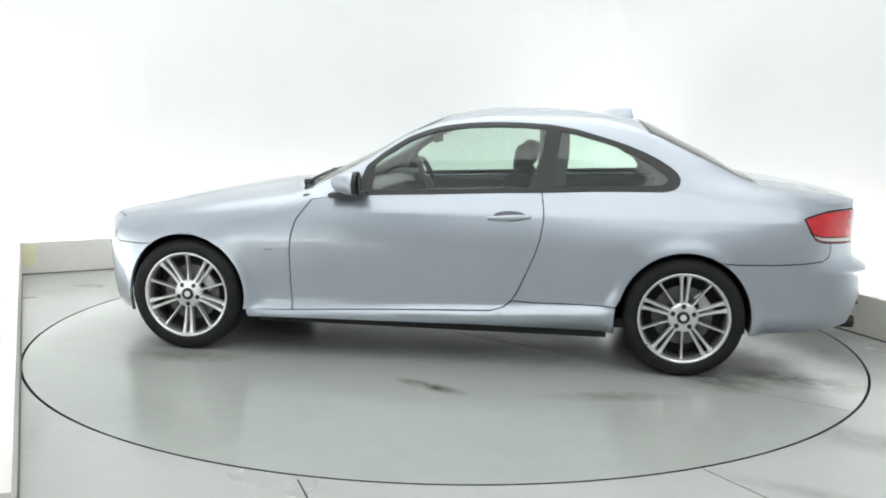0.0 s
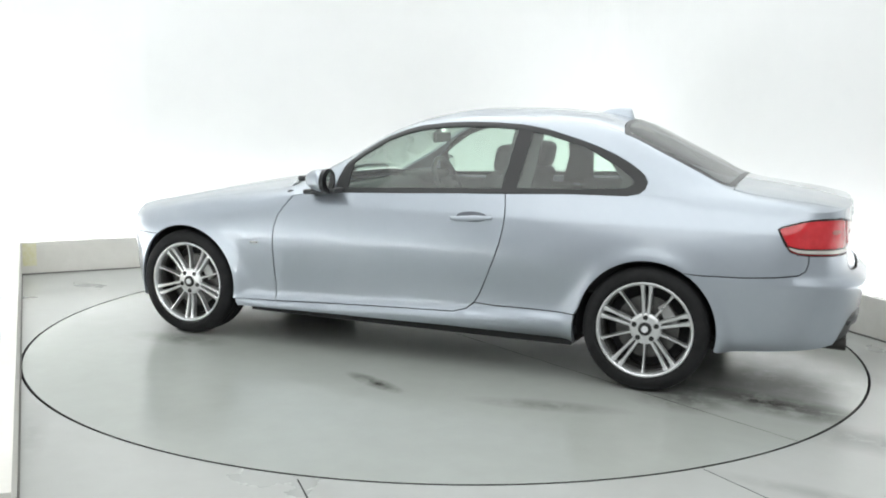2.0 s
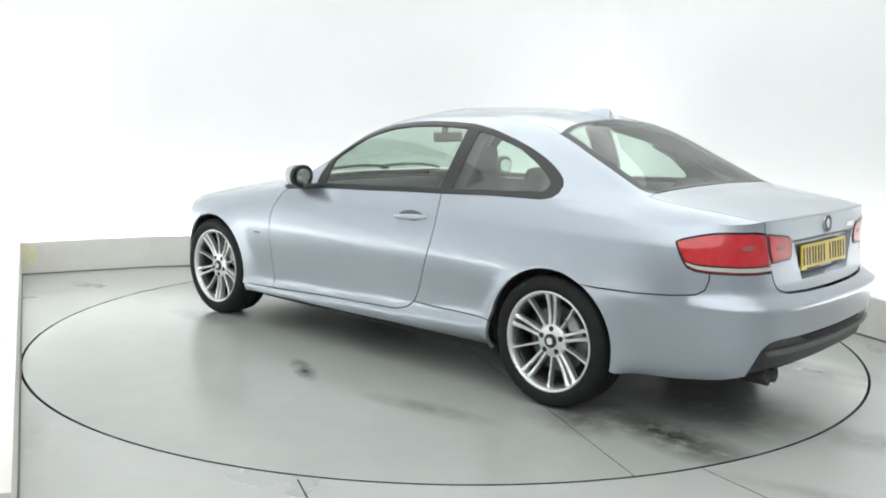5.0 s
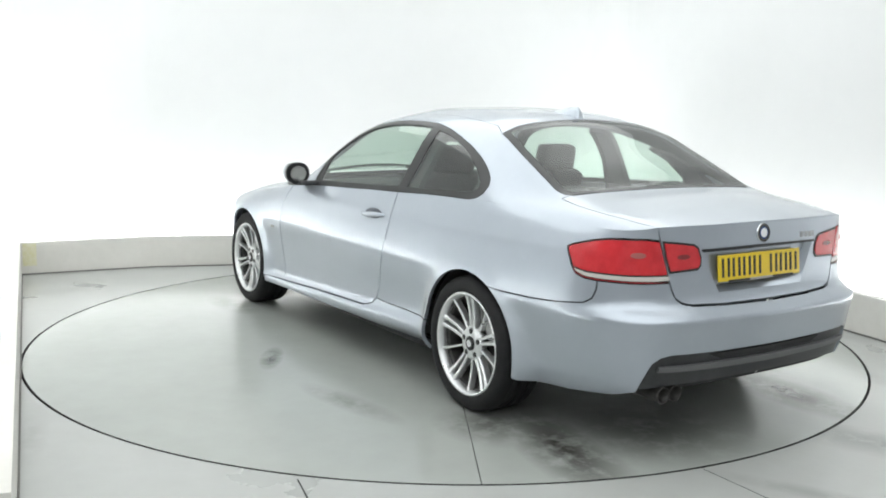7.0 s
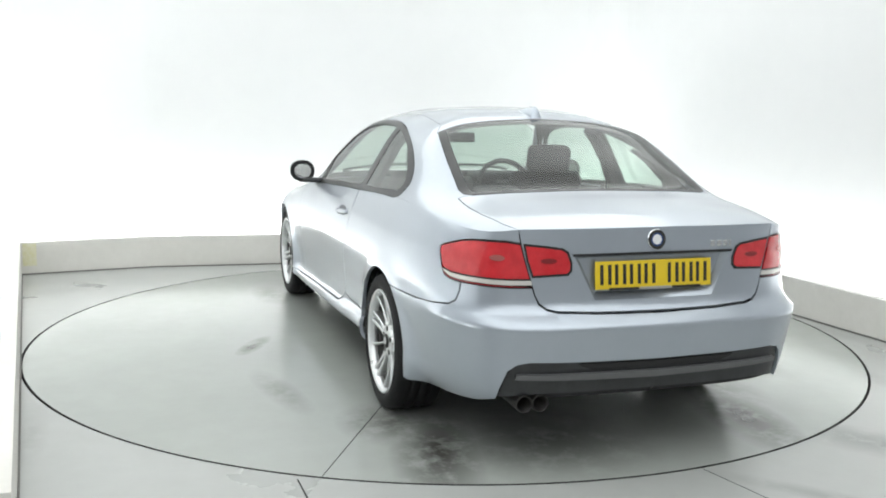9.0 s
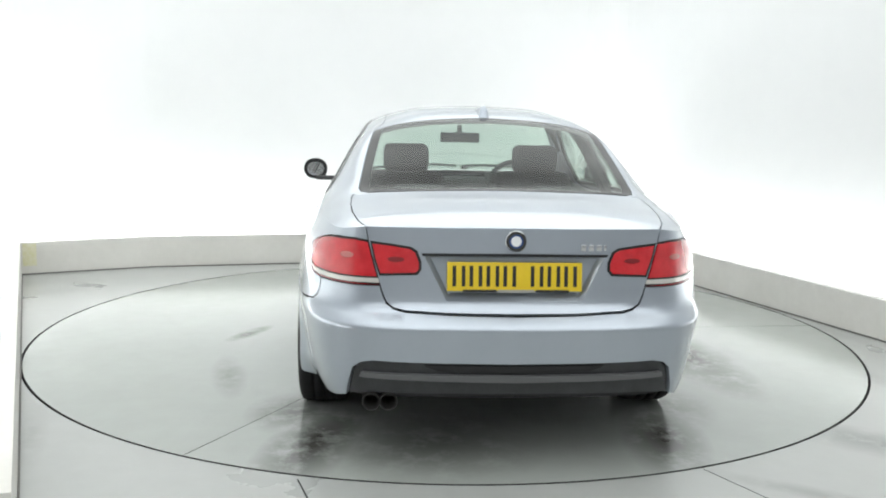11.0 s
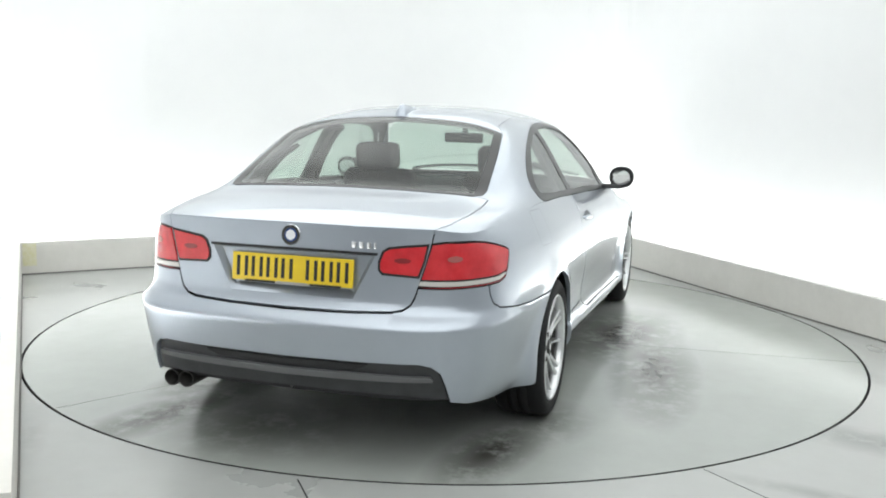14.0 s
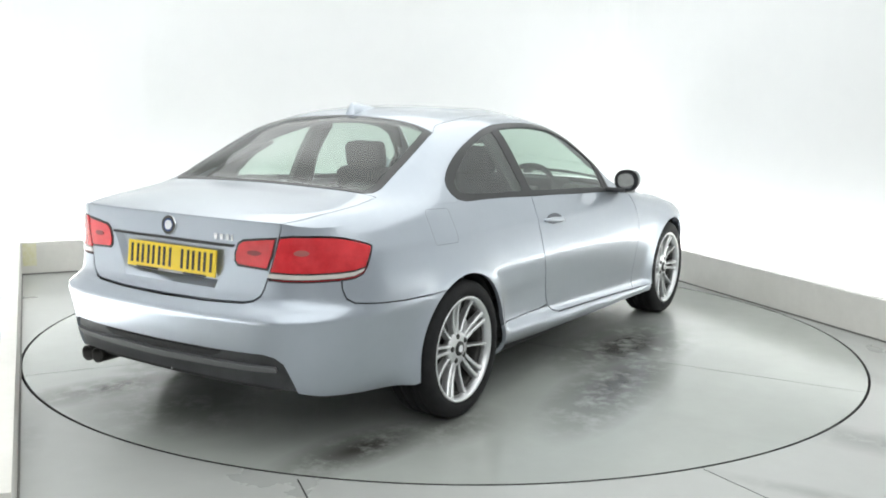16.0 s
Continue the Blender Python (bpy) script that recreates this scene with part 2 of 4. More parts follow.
# upper body: at each station the half-width and height of four lengthwise lines, and the height in the middle
STATION = [-1.05, -0.93, -0.75, -0.55, -0.35, -0.2, 0, 0.215, 0.43, 0.75, 1.04, 1.33, 1.52, 1.75, 1.95, 2.15, 2.4, 2.76, 3.1, 3.3, 3.56]
SHOULDER_Y = [0.66, 0.68, 0.715, 0.748, 0.766, 0.774, 0.777, 0.78, 0.784, 0.792, 0.8, 0.806, 0.811, 0.815, 0.822, 0.84, 0.852, 0.855, 0.83, 0.8, 0.78]
SHOULDER_Z = [0.875, 0.9, 0.925, 0.945, 0.963, 0.972, 0.98, 0.976, 0.97, 0.957, 0.945, 0.932, 0.922, 0.912, 0.9, 0.86, 0.8, 0.742, 0.685, 0.64, 0.57]
RAIL_Y = [0.59, 0.61, 0.645, 0.674, 0.684, 0.665, 0.65, 0.615, 0.588, 0.557, 0.553, 0.572, 0.612, 0.708, 0.745, 0.755, 0.8, 0.802, 0.772, 0.735, 0.66]
RAIL_Z = [0.905, 0.93, 0.962, 0.985, 1.006, 1.048, 1.135, 1.225, 1.274, 1.321, 1.325, 1.297, 1.236, 1.08, 0.965, 0.905, 0.845, 0.793, 0.733, 0.695, 0.615]
EDGE_Y = [0.53, 0.55, 0.57, 0.58, 0.6, 0.605, 0.59, 0.545, 0.5, 0.47, 0.47, 0.5, 0.56, 0.65, 0.69, 0.66, 0.6, 0.58, 0.54, 0.52, 0.5]
EDGE_Z = [0.918, 0.944, 0.978, 1.001, 1.0335, 1.0957, 1.1871, 1.2834, 1.3284, 1.3574, 1.3578, 1.3237, 1.2549, 1.108, 0.998, 0.928, 0.9, 0.85, 0.792, 0.751, 0.645]
CROWN_Y = [0.3, 0.3, 0.3, 0.3, 0.3, 0.3, 0.3, 0.28, 0.28, 0.28, 0.28, 0.3, 0.32, 0.34, 0.35, 0.33, 0.3, 0.3, 0.27, 0.26, 0.25]
CROWN_Z = [0.925, 0.952, 0.9911, 1.0202, 1.0465, 1.1287, 1.2261, 1.3294, 1.3764, 1.3974, 1.3948, 1.3507, 1.2739, 1.147, 1.047, 0.9564, 0.9305, 0.8731, 0.8038, 0.7633, 0.6502]
CENTRE_Z = [0.927, 0.954, 0.995, 1.025, 1.051, 1.139, 1.237, 1.341, 1.388, 1.408, 1.404, 1.358, 1.28, 1.158, 1.06, 0.964, 0.939, 0.879, 0.809, 0.77, 0.661]
HX, HY = np.arange(-1.05, 3.57, 0.01), np.arange(-0.95, 0.951, 0.01)
_cy = [pchip(STATION, c, HX) for c in (SHOULDER_Y, RAIL_Y, EDGE_Y, CROWN_Y)]
_cz = [pchip(STATION, c, HX) for c in (SHOULDER_Z, RAIL_Z, EDGE_Z, CROWN_Z)]
_cc = pchip(STATION, CENTRE_Z, HX)
HT = np.empty((len(HX), len(HY)))
for _i in range(len(HX)):
    _ys = [0.0] + [_cy[k][_i] for k in (3, 2, 1, 0)]
    _zs = [_cc[_i]] + [_cz[k][_i] for k in (3, 2, 1, 0)]
    _ys, _zs = [-_ys[1]] + _ys, [_zs[1]] + _zs
    HT[_i] = pchip(_ys, _zs, np.abs(HY))
HT = blur(blur(HT, 1.6, 0), 1.1, 1)


def roof_z(x, y):
    """Height of the upper body."""
    fx = np.clip((np.asarray(x, float) - HX[0]) / 0.01, 0, len(HX) - 1.001)
    fy = np.clip((np.asarray(y, float) - HY[0]) / 0.01, 0, len(HY) - 1.001)
    i, j = fx.astype(int), fy.astype(int)
    u, v = fx - i, fy - j
    return HT[i, j] * (1 - u) * (1 - v) + HT[i + 1, j] * u * (1 - v) + HT[i, j + 1] * (1 - u) * v + HT[i + 1, j + 1] * u * v


def upper(q):
    """Surface over the plan (x, y)."""
    return np.stack([q[:, 0], q[:, 1], roof_z(q[:, 0], q[:, 1])], 1)


def glass_y(x, z):
    """Half-width of the cabin's side at the height z."""
    x, z = np.broadcast_arrays(np.asarray(x, float), np.asarray(z, float))
    lo, hi = np.full(x.shape, 0.3), np.full(x.shape, 0.94)
    for _ in range(40):
        mid = (lo + hi) / 2
        up = roof_z(x, mid) > z
        lo, hi = np.where(up, mid, lo), np.where(up, hi, mid)
    return (lo + hi) / 2


def cabin_side(q):
    """Surface over the side view (x, z)."""
    return np.stack([q[:, 0], glass_y(q[:, 0], q[:, 1]), q[:, 1]], 1)


# lower body: plan outline at bumper height and at the shoulder, from the middle of the tail round to the nose
PLAN_X = [-1.035, -1.028, -1.010, -0.965, -0.872, -0.74, -0.55, -0.3, 0, 0.4, 0.8, 1.3, 1.8, 2.15, 2.45, 2.76, 2.99, 3.13, 3.255, 3.375, 3.475, 3.515]
PLAN_Y = [0, 0.25, 0.46, 0.615, 0.720, 0.786, 0.832, 0.864, 0.882, 0.879, 0.875, 0.875, 0.875, 0.876, 0.879, 0.882, 0.864, 0.815, 0.715, 0.535, 0.28, 0]
TOP_X = [-0.925, -0.922, -0.905, -0.875, -0.82, -0.72, -0.54, -0.3, 0, 0.4, 0.8, 1.3, 1.8, 2.15, 2.45, 2.76, 2.96, 3.09, 3.21, 3.32, 3.41, 3.45]
TOP_Y = [0, 0.25, 0.465, 0.590, 0.660, 0.705, 0.745, 0.768, 0.777, 0.782, 0.793, 0.805, 0.816, 0.84, 0.852, 0.855, 0.834, 0.78, 0.68, 0.50, 0.26, 0]
_kn = np.array([PLAN_X, PLAN_Y, TOP_X, TOP_Y]).T
_ka = np.concatenate([[0], np.cumsum(np.hypot(*np.diff(_kn[:, :2], axis=0).T))])
AMAX = float(_ka[-1])
AG = np.arange(-0.3, AMAX + 0.3, 0.01)


def _loop(col, odd):
    """One outline coordinate over the arc length, carried on past the middle of the tail and the nose."""
    a = np.concatenate([-_ka[3:0:-1], _ka, 2 * AMAX - _ka[-2:-5:-1]])
    v = _kn[:, col]
    s = -1 if odd else 1
    return blur(pchip(a, np.concatenate([s * v[3:0:-1], v, s * v[-2:-5:-1]]), AG), 2.0)


PLAN = [_loop(0, False), _loop(1, True), _loop(2, False), _loop(3, True)]
TOPZ = roof_z(PLAN[2], PLAN[3])


def along(table, a):
    return np.interp(a, AG, table)


def smooth(e0, e1, x):
    t = np.clip((x - e0) / (e1 - e0), 0, 1)
    return t * t * (3 - 2 * t)


REAR_STEP = ([0.50, 0.588, 0.598, 0.610, 0.628, 0.650, 0.70, 0.80, 0.88, 0.93, 1.2], [0, 0.006, 0.05, 0.26, 0.56, 0.76, 0.86, 0.93, 0.955, 0.98, 1.0])
LOW_SIDE = ([0.10, 0.165, 0.19, 0.215, 0.245, 0.275, 0.298, 0.315, 0.335, 0.36, 0.40, 0.46, 0.55, 0.60, 0.65], [0.25, 0.13, 0.085, 0.045, 0.015, 0.004, 0.010, 0.024, 0.034, 0.038, 0.036, 0.028, 0.011, 0.004, 0.0])
LOW_REAR = ([0.10, 0.20, 0.25, 0.30, 0.36, 0.45, 0.52, 0.60, 0.65], [0.24, 0.120, 0.082, 0.058, 0.042, 0.024, 0.012, 0.0, 0.0])


LOW_NOSE = ([0.10, 0.20, 0.25, 0.30, 0.36, 0.45, 0.52, 0.60, 0.65], [0.20, 0.060, 0.035, 0.025, 0.018, 0.010, 0.005, 0.0, 0.0])


def _ridge(w, wc):
    lowpart = 0.37 * (np.clip(w, 0, None) / wc) ** 1.7
    return np.where(w < wc, lowpart, 0.37 + 0.63 * (w - wc) / (1 - wc))


def flank_left(a, z):
    """Lower body: a metres of outline from the middle of the tail, height z."""
    px, py, qx, qy, zt = (along(t, a) for t in (*PLAN, TOPZ))
    zb = 0.62
    w = np.clip((z - zb) / np.maximum(zt - zb, 0.05), 0, 1.05)
    wc = np.clip((0.842 - zb) / np.maximum(zt - zb, 0.05), 0.3, 0.8)
    crisp = sum(_ridge(np.clip(w + k, 0, 1.05), wc) for k in (-0.024, -0.012, 0, 0.012, 0.024)) / 5
    side_g = crisp * (1 - smooth(3.2, 3.6, a)) + w ** 2.6 * smooth(3.2, 3.6, a)
    rear_g = pchip(*REAR_STEP, z)
    rear = 1 - smooth(0.62, 1.12, a)
    g = rear_g * rear + side_g * (1 - rear)
    x, y = px + (qx - px) * g, py + (qy - py) * g
    tail_w, nose_w = 1 - smooth(1.0, 1.7, a), smooth(AMAX - 1.25, AMAX - 0.95, a)
    sill_shift = np.interp(px, [0.36, 1.03, 2.14], [0.035, 0.0, -0.046]) * (1 - smooth(0.38, 0.60, z))
    d = pchip(*LOW_REAR, np.minimum(z, 0.65)) * tail_w + pchip(*LOW_NOSE, np.minimum(z, 0.65)) * nose_w + pchip(*LOW_SIDE, np.minimum(z - sill_shift, 0.65)) * (1 - tail_w - nose_w)
    d = d - 0.006 * (1 - smooth(0.598, 0.622, z)) * (1 - smooth(1.25, 1.60, a)) * smooth(0.45, 0.80, a)  # edge along the bumper's flank
    for wx in (0.0, 2.76):
        r = np.hypot(px - wx, z - 0.318)
        d = d * (1 - 0.85 * np.exp(-((r - 0.34) / 0.07) ** 2)) - 0.008 * np.exp(-((r - 0.35) / 0.05) ** 2) * (py > 0.5)
    nx, ny = np.gradient(PLAN[1], AG), -np.gradient(PLAN[0], AG)
    nx, ny = along(nx, a), along(ny, a)
    ln = np.hypot(nx, ny)
    s = -1.0  # outline runs from the tail forwards on the left: outward is to its left hand
    ox, oy = s * nx / ln, s * ny / ln
    return x - ox * d, y - oy * d, z


def flank(q):
    """Surface over (outline length, height); negative lengths lie on the right side."""
    sign = np.where(q[:, 0] < 0, -1.0, 1.0)
    x, y, z = flank_left(np.abs(q[:, 0]), q[:, 1])
    return np.stack([x, sign * y, z], 1)


def a_side(x, z):
    """Outline length at which the flank has the place x."""
    lo, hi = 0.6, AMAX - 0.25
    for _ in range(40):
        mid = (lo + hi) / 2
        if flank_left(np.array([mid]), np.array([z]))[0][0] < x:
            lo = mid
        else:
            hi = mid
    return (lo + hi) / 2


def a_rear(y, z):
    """Outline length at which the tail has the half-width y."""
    lo, hi = 0.0, 1.3
    for _ in range(40):
        mid = (lo + hi) / 2
        if flank_left(np.array([mid]), np.array([z]))[1][0] < y:
            lo = mid
        else:
            hi = mid
    return (lo + hi) / 2


def S(*points):
    return [(a_side(x, z), z) for x, z in points]


def R(*points):
    return [(a_rear(y, z), z) for y, z in points]


def topline(a0, a1, n=40, over=0.0):
    """Along the shoulder, from one outline length to another."""
    return [(a, float(along(TOPZ, a)) + over) for a in np.linspace(a0, a1, n)]


def topplan(a0, a1, n=40):
    return [(float(along(PLAN[2], a)), float(along(PLAN[3], a))) for a in np.linspace(a0, a1, n)]


def arch(wx, start, end, r=0.345, n=28):
    """Wheel arch, as side-view points between two angles in degrees (0 forwards, 90 up)."""
    return [(wx + r * math.cos(radians(t)), 0.320 + (r + 0.003) * math.sin(radians(t))) for t in np.linspace(start, end, n)]


# ---- meshes cut out of those surfaces ----
from mathutils.geometry import delaunay_2d_cdt


class Sheet:
    """Collects patches into one mesh with exact normals."""

    def __init__(self):
        self.v, self.n, self.f, self.m = [], [], [], []

    def add(self, v, n, f, mi=0):
        k = len(self.v)
        self.v += [tuple(p) for p in v]
        self.n += [tuple(p) for p in n]
        self.f += [tuple(i + k for i in t) for t in f]
        self.m += [mi] * len(f)

    def mirrored(self):
        o = Sheet()
        o.v = [(x, -y, z) for x, y, z in self.v]
        o.n = [(x, -y, z) for x, y, z in self.n]
        o.f = [t[::-1] for t in self.f]
        o.m = list(self.m)
        return o

    def make(self, name, material, parent, label=""):
        me = bpy.data.meshes.new(name)
        me.from_pydata(self.v, [], self.f)
        for mm in (material if isinstance(material, (list, tuple)) else [material]):
            me.materials.append(mm)
        for p, mi in zip(me.polygons, self.m):
            p.use_smooth = True
            p.material_index = mi
        me.normals_split_custom_set_from_vertices(self.n)
        ob = new(name, me)
        ob.parent = parent
        return tagged(ob, label)


def densify(poly, h):
    out = []
    for i, p in enumerate(poly):
        q = poly[(i + 1) % len(poly)]
        n = max(1, int(math.ceil(math.hypot(q[0] - p[0], q[1] - p[1]) / h)))
        out += [(p[0] + (q[0] - p[0]) * k / n, p[1] + (q[1] - p[1]) * k / n) for k in range(n)]
    return out


def signed_area(poly):
    return 0.5 * sum(p[0] * q[1] - q[0] * p[1] for p, q in zip(poly, poly[1:] + poly[:1]))


def inset(poly, g):
    """The counter-clockwise outline drawn in by g."""
    out, n = [], len(poly)
    for i in range(n):
        a, b, c = Vector(poly[i - 1]), Vector(poly[i]), Vector(poly[(i + 1) % n])
        e, f = (b - a), (c - b)
        if e.length < 1e-6 or f.length < 1e-6:
            continue
        e.normalize(), f.normalize()
        m = Vector((-e.y - f.y, e.x + f.x))
        if m.length < 1e-3:
            continue
        m.normalize()
        out.append(tuple(b + m * g / max(0.5, m.dot(Vector((-e.y, e.x))))))
    return out


def inside_mask(poly, pts):
    p = np.array(poly)
    q = np.roll(p, -1, 0)
    c = np.zeros(len(pts), bool)
    near = np.full(len(pts), 9.0)
    for (x0, y0), (x1, y1) in zip(p, q):
        cross = (y0 > pts[:, 1]) != (y1 > pts[:, 1])
        with np.errstate(divide="ignore", invalid="ignore"):
            c ^= cross & (pts[:, 0] < (x1 - x0) * (pts[:, 1] - y0) / (y1 - y0) + x0)
        d = np.array([x1 - x0, y1 - y0])
        t = np.clip(((pts - (x0, y0)) @ d) / max(d @ d, 1e-12), 0, 1)
        near = np.minimum(near, np.hypot(*(pts - (x0, y0) - t[:, None] * d).T))
    return c, near


def normals_of(surf, q, flip):
    e = 0.006
    du = surf(q + (e, 0)) - surf(q - (e, 0))
    dv = surf(q + (0, e)) - surf(q - (0, e))
    n = np.cross(du, dv) * (-1 if flip else 1)
    return n / np.maximum(np.linalg.norm(n, axis=1), 1e-9)[:, None]


_joint = {}


def round_joint(surf, q, n):
    """Lets the flank and the upper body pass smoothly into one another along the shoulder of wings and quarters."""
    if not _joint:
        _joint["n"] = None
        qa = np.stack([AG, TOPZ], 1)
        qa[:, 0] = np.clip(qa[:, 0], 0.01, AMAX - 0.01)
        f = normals_of(flank, qa - (0, 0.012), True)
        u = normals_of(upper, np.stack([PLAN[2], PLAN[3]], 1) * (1, 0.985), False)
        both_n = f + u
        _joint["n"] = both_n / np.linalg.norm(both_n, axis=1)[:, None]
    if surf is flank:
        a = np.abs(q[:, 0])
        gapz = along(TOPZ, a) - q[:, 1]
        mirror = np.where(q[:, 0] < 0, -1.0, 1.0)
    elif surf is upper:
        order = (AG > 0.85) & (AG < AMAX - 0.5)
        a = np.interp(q[:, 0], PLAN[2][order], AG[order])
        gapz = along(PLAN[3], a) - np.abs(q[:, 1])
        mirror = np.where(q[:, 1] < 0, -1.0, 1.0)
    else:
        return n
    x = along(PLAN[2], a)
    w = (1 - smooth(0.0, 0.055, gapz)) * (1 - smooth(-0.02, 0.13, x) + smooth(2.0, 2.12, x)) * smooth(0.85, 1.0, a)
    j = np.stack([along(_joint["n"][:, k], a) for k in range(3)], 1)
    j[:, 1] *= mirror
    m = n * (1 - w[:, None]) + j * w[:, None]
    return m / np.linalg.norm(m, axis=1)[:, None]


def cut(sheet, poly, surf, h=0.03, gap=0.003, flange=0.018, lift=0.0, flip=False, mi=0):
    """Cuts the outline out of the surface, with turned-in edges, and adds it to the sheet."""
    if signed_area(poly) < 0:
        poly = poly[::-1]
    if gap:
        poly = inset(poly, gap)
    rim = densify(poly, h * 0.8)
    arr = np.array(rim)
    lo, hi = arr.min(0), arr.max(0)
    gx, gy = np.meshgrid(np.arange(lo[0] + h / 2, hi[0], h), np.arange(lo[1] + h / 2, hi[1], h))
    pts = np.stack([gx.ravel(), gy.ravel()], 1)
    c, near = inside_mask(rim, pts)
    pts = pts[c & (near > 0.45 * h)]
    allp = [Vector(p) for p in rim] + [Vector(p) for p in pts]
    res = delaunay_2d_cdt(allp, [], [list(range(len(rim)))], 1, 1e-5)
    q = np.array([tuple(v) for v in res[0]])
    tri = [tuple(t) for t in res[2]]
    n = normals_of(surf, q, flip)
    v = surf(q) + n * lift
    n = round_joint(surf, q, n)
    if flip:
        tri = [t[::-1] for t in tri]
    sheet.add(v, n, tri, mi)
    if flange:
        rn = normals_of(surf, arr, flip)
        top = surf(arr) + rn * lift
        k = len(arr)
        edge = np.roll(top, -1, 0) - np.roll(top, 1, 0)
        side = np.cross(edge, rn) * (-1 if flip else 1)
        side /= np.maximum(np.linalg.norm(side, axis=1), 1e-9)[:, None]
        quads = [(i, i + k, (i + 1) % k + k, (i + 1) % k) for i in range(k)]
        if flip:
            quads = [t[::-1] for t in quads]
        sheet.add(np.concatenate([top, top - rn * flange]), np.concatenate([side, side]), quads, mi)
    return sheet


def band(sheet, outer, inner, surf, lift=0.0, flange=0.012, flip=False, mi=0):
    """A frame between two outlines of equally many points."""
    if signed_area(outer) < 0:
        outer, inner = outer[::-1], inner[::-1]
    o, i = np.array(outer), np.array(inner)
    k = len(o)
    no, ni = normals_of(surf, o, flip), normals_of(surf, i, flip)
    vo, vi = surf(o) + no * lift, surf(i) + ni * lift
    v = np.concatenate([vo - no * flange, vo, vi, vi - ni * flange])
    quads = []
    for r in range(3):
        quads += [(r * k + j, r * k + (j + 1) % k, (r + 1) * k + (j + 1) % k, (r + 1) * k + j) for j in range(k)]
    if flip:
        quads = [t[::-1] for t in quads]
    sheet.add(v, np.concatenate([no, no, ni, ni]), quads, mi)
    return sheet


# ---- the car ----
CAR = empty("car")
tagged(CAR, "silver-blue two-door coupe standing on the turntable", "car")
PAINT = mat("silver_blue_metallic_paint", (0.425, 0.47, 0.532), 0.34, 0.68, Coat_Weight=1.0, Coat_Roughness=0.05, Coat_IOR=1.5)
noisy(PAINT, (0.41, 0.452, 0.510), (0.44, 0.482, 0.540), 3.0, 0.31, 0.37, 0.03, 1500)
BLACK_TRIM = mat("black_trim", (0.016, 0.017, 0.018), 0.28)
BLACK_PLASTIC = mat("black_plastic", (0.03, 0.031, 0.033), 0.55)
noisy(BLACK_PLASTIC, (0.026, 0.027, 0.029), (0.044, 0.046, 0.049), 12, 0.34, 0.48, 0.12, 400)
DARK = mat("dark_parts_and_shade", (0.02, 0.02, 0.021), 0.8)
CHROME = mat("chrome", (0.75, 0.76, 0.77), 0.12, 1.0)
ALLOY = mat("silver_alloy", (0.74, 0.75, 0.76), 0.27, 0.75, Coat_Weight=0.6, Coat_Roughness=0.1)
noisy(ALLOY, (0.70, 0.71, 0.72), (0.78, 0.79, 0.80), 9, 0.24, 0.34)
RUBBER = mat("tyre_rubber", (0.012, 0.012, 0.013), 0.7, Specular_IOR_Level=0.25)
noisy(RUBBER, (0.009, 0.009, 0.010), (0.02, 0.02, 0.021), 14, 0.6, 0.8, 0.25, 300)
STEEL = mat("brake_steel", (0.32, 0.32, 0.32), 0.4, 0.9)
noisy(STEEL, (0.10, 0.098, 0.095), (0.20, 0.198, 0.195), 16, 0.35, 0.55)
CALIPER = mat("cast_caliper_metal", (0.42, 0.42, 0.42), 0.45, 0.6)
BARREL_SHADE = mat("shaded_rim_alloy", (0.05, 0.05, 0.05), 0.5, 0.4)
noisy(BARREL_SHADE, (0.035, 0.034, 0.033), (0.075, 0.073, 0.07), 14, 0.45, 0.65)
RED_LENS = mat("red_lamp_lens", (0.55, 0.014, 0.022), 0.12, 0.0, Coat_Weight=1.0, Coat_Roughness=0.03)
noisy(RED_LENS, (0.50, 0.010, 0.018), (0.68, 0.026, 0.036), 18, 0.1, 0.18, 0.25, 45)
DARK_LENS = mat("dark_red_lamp_core", (0.22, 0.012, 0.016), 0.2, 0.0, Coat_Weight=1.0)
CLEAR_LENS = mat("clear_lamp_lens", (0.66, 0.64, 0.60), 0.15, 0.2, Coat_Weight=1.0)
CLOTH = mat("black_seat_cloth", (0.025, 0.026, 0.028), 0.85)
noisy(CLOTH, (0.018, 0.019, 0.02), (0.036, 0.037, 0.04), 25, 0.8, 0.95, 0.4, 700)
CABIN_GREY = mat("dark_grey_cabin_plastic", (0.035, 0.036, 0.038), 0.6)
noisy(CABIN_GREY, (0.028, 0.029, 0.03), (0.045, 0.046, 0.048), 10, 0.55, 0.7, 0.2, 500)
LINING = mat("pale_grey_headlining", (0.42, 0.42, 0.4), 0.9)
MIRROR = mat("mirror_glass", (0.85, 0.86, 0.86), 0.02, 1.0)
YELLOW = mat("yellow_plate", (0.78, 0.56, 0.015), 0.35, 0.0, Coat_Weight=0.5)
noisy(YELLOW, (0.74, 0.52, 0.012), (0.80, 0.58, 0.02), 6, 0.3, 0.42)
PLATE_BLACK = mat("plate_black", (0.02, 0.02, 0.02), 0.4)
BADGE_BLUE = mat("badge_blue", (0.03, 0.07, 0.22), 0.2, 0.0, Coat_Weight=1.0)
BADGE_WHITE = mat("badge_white", (0.75, 0.76, 0.78), 0.25)


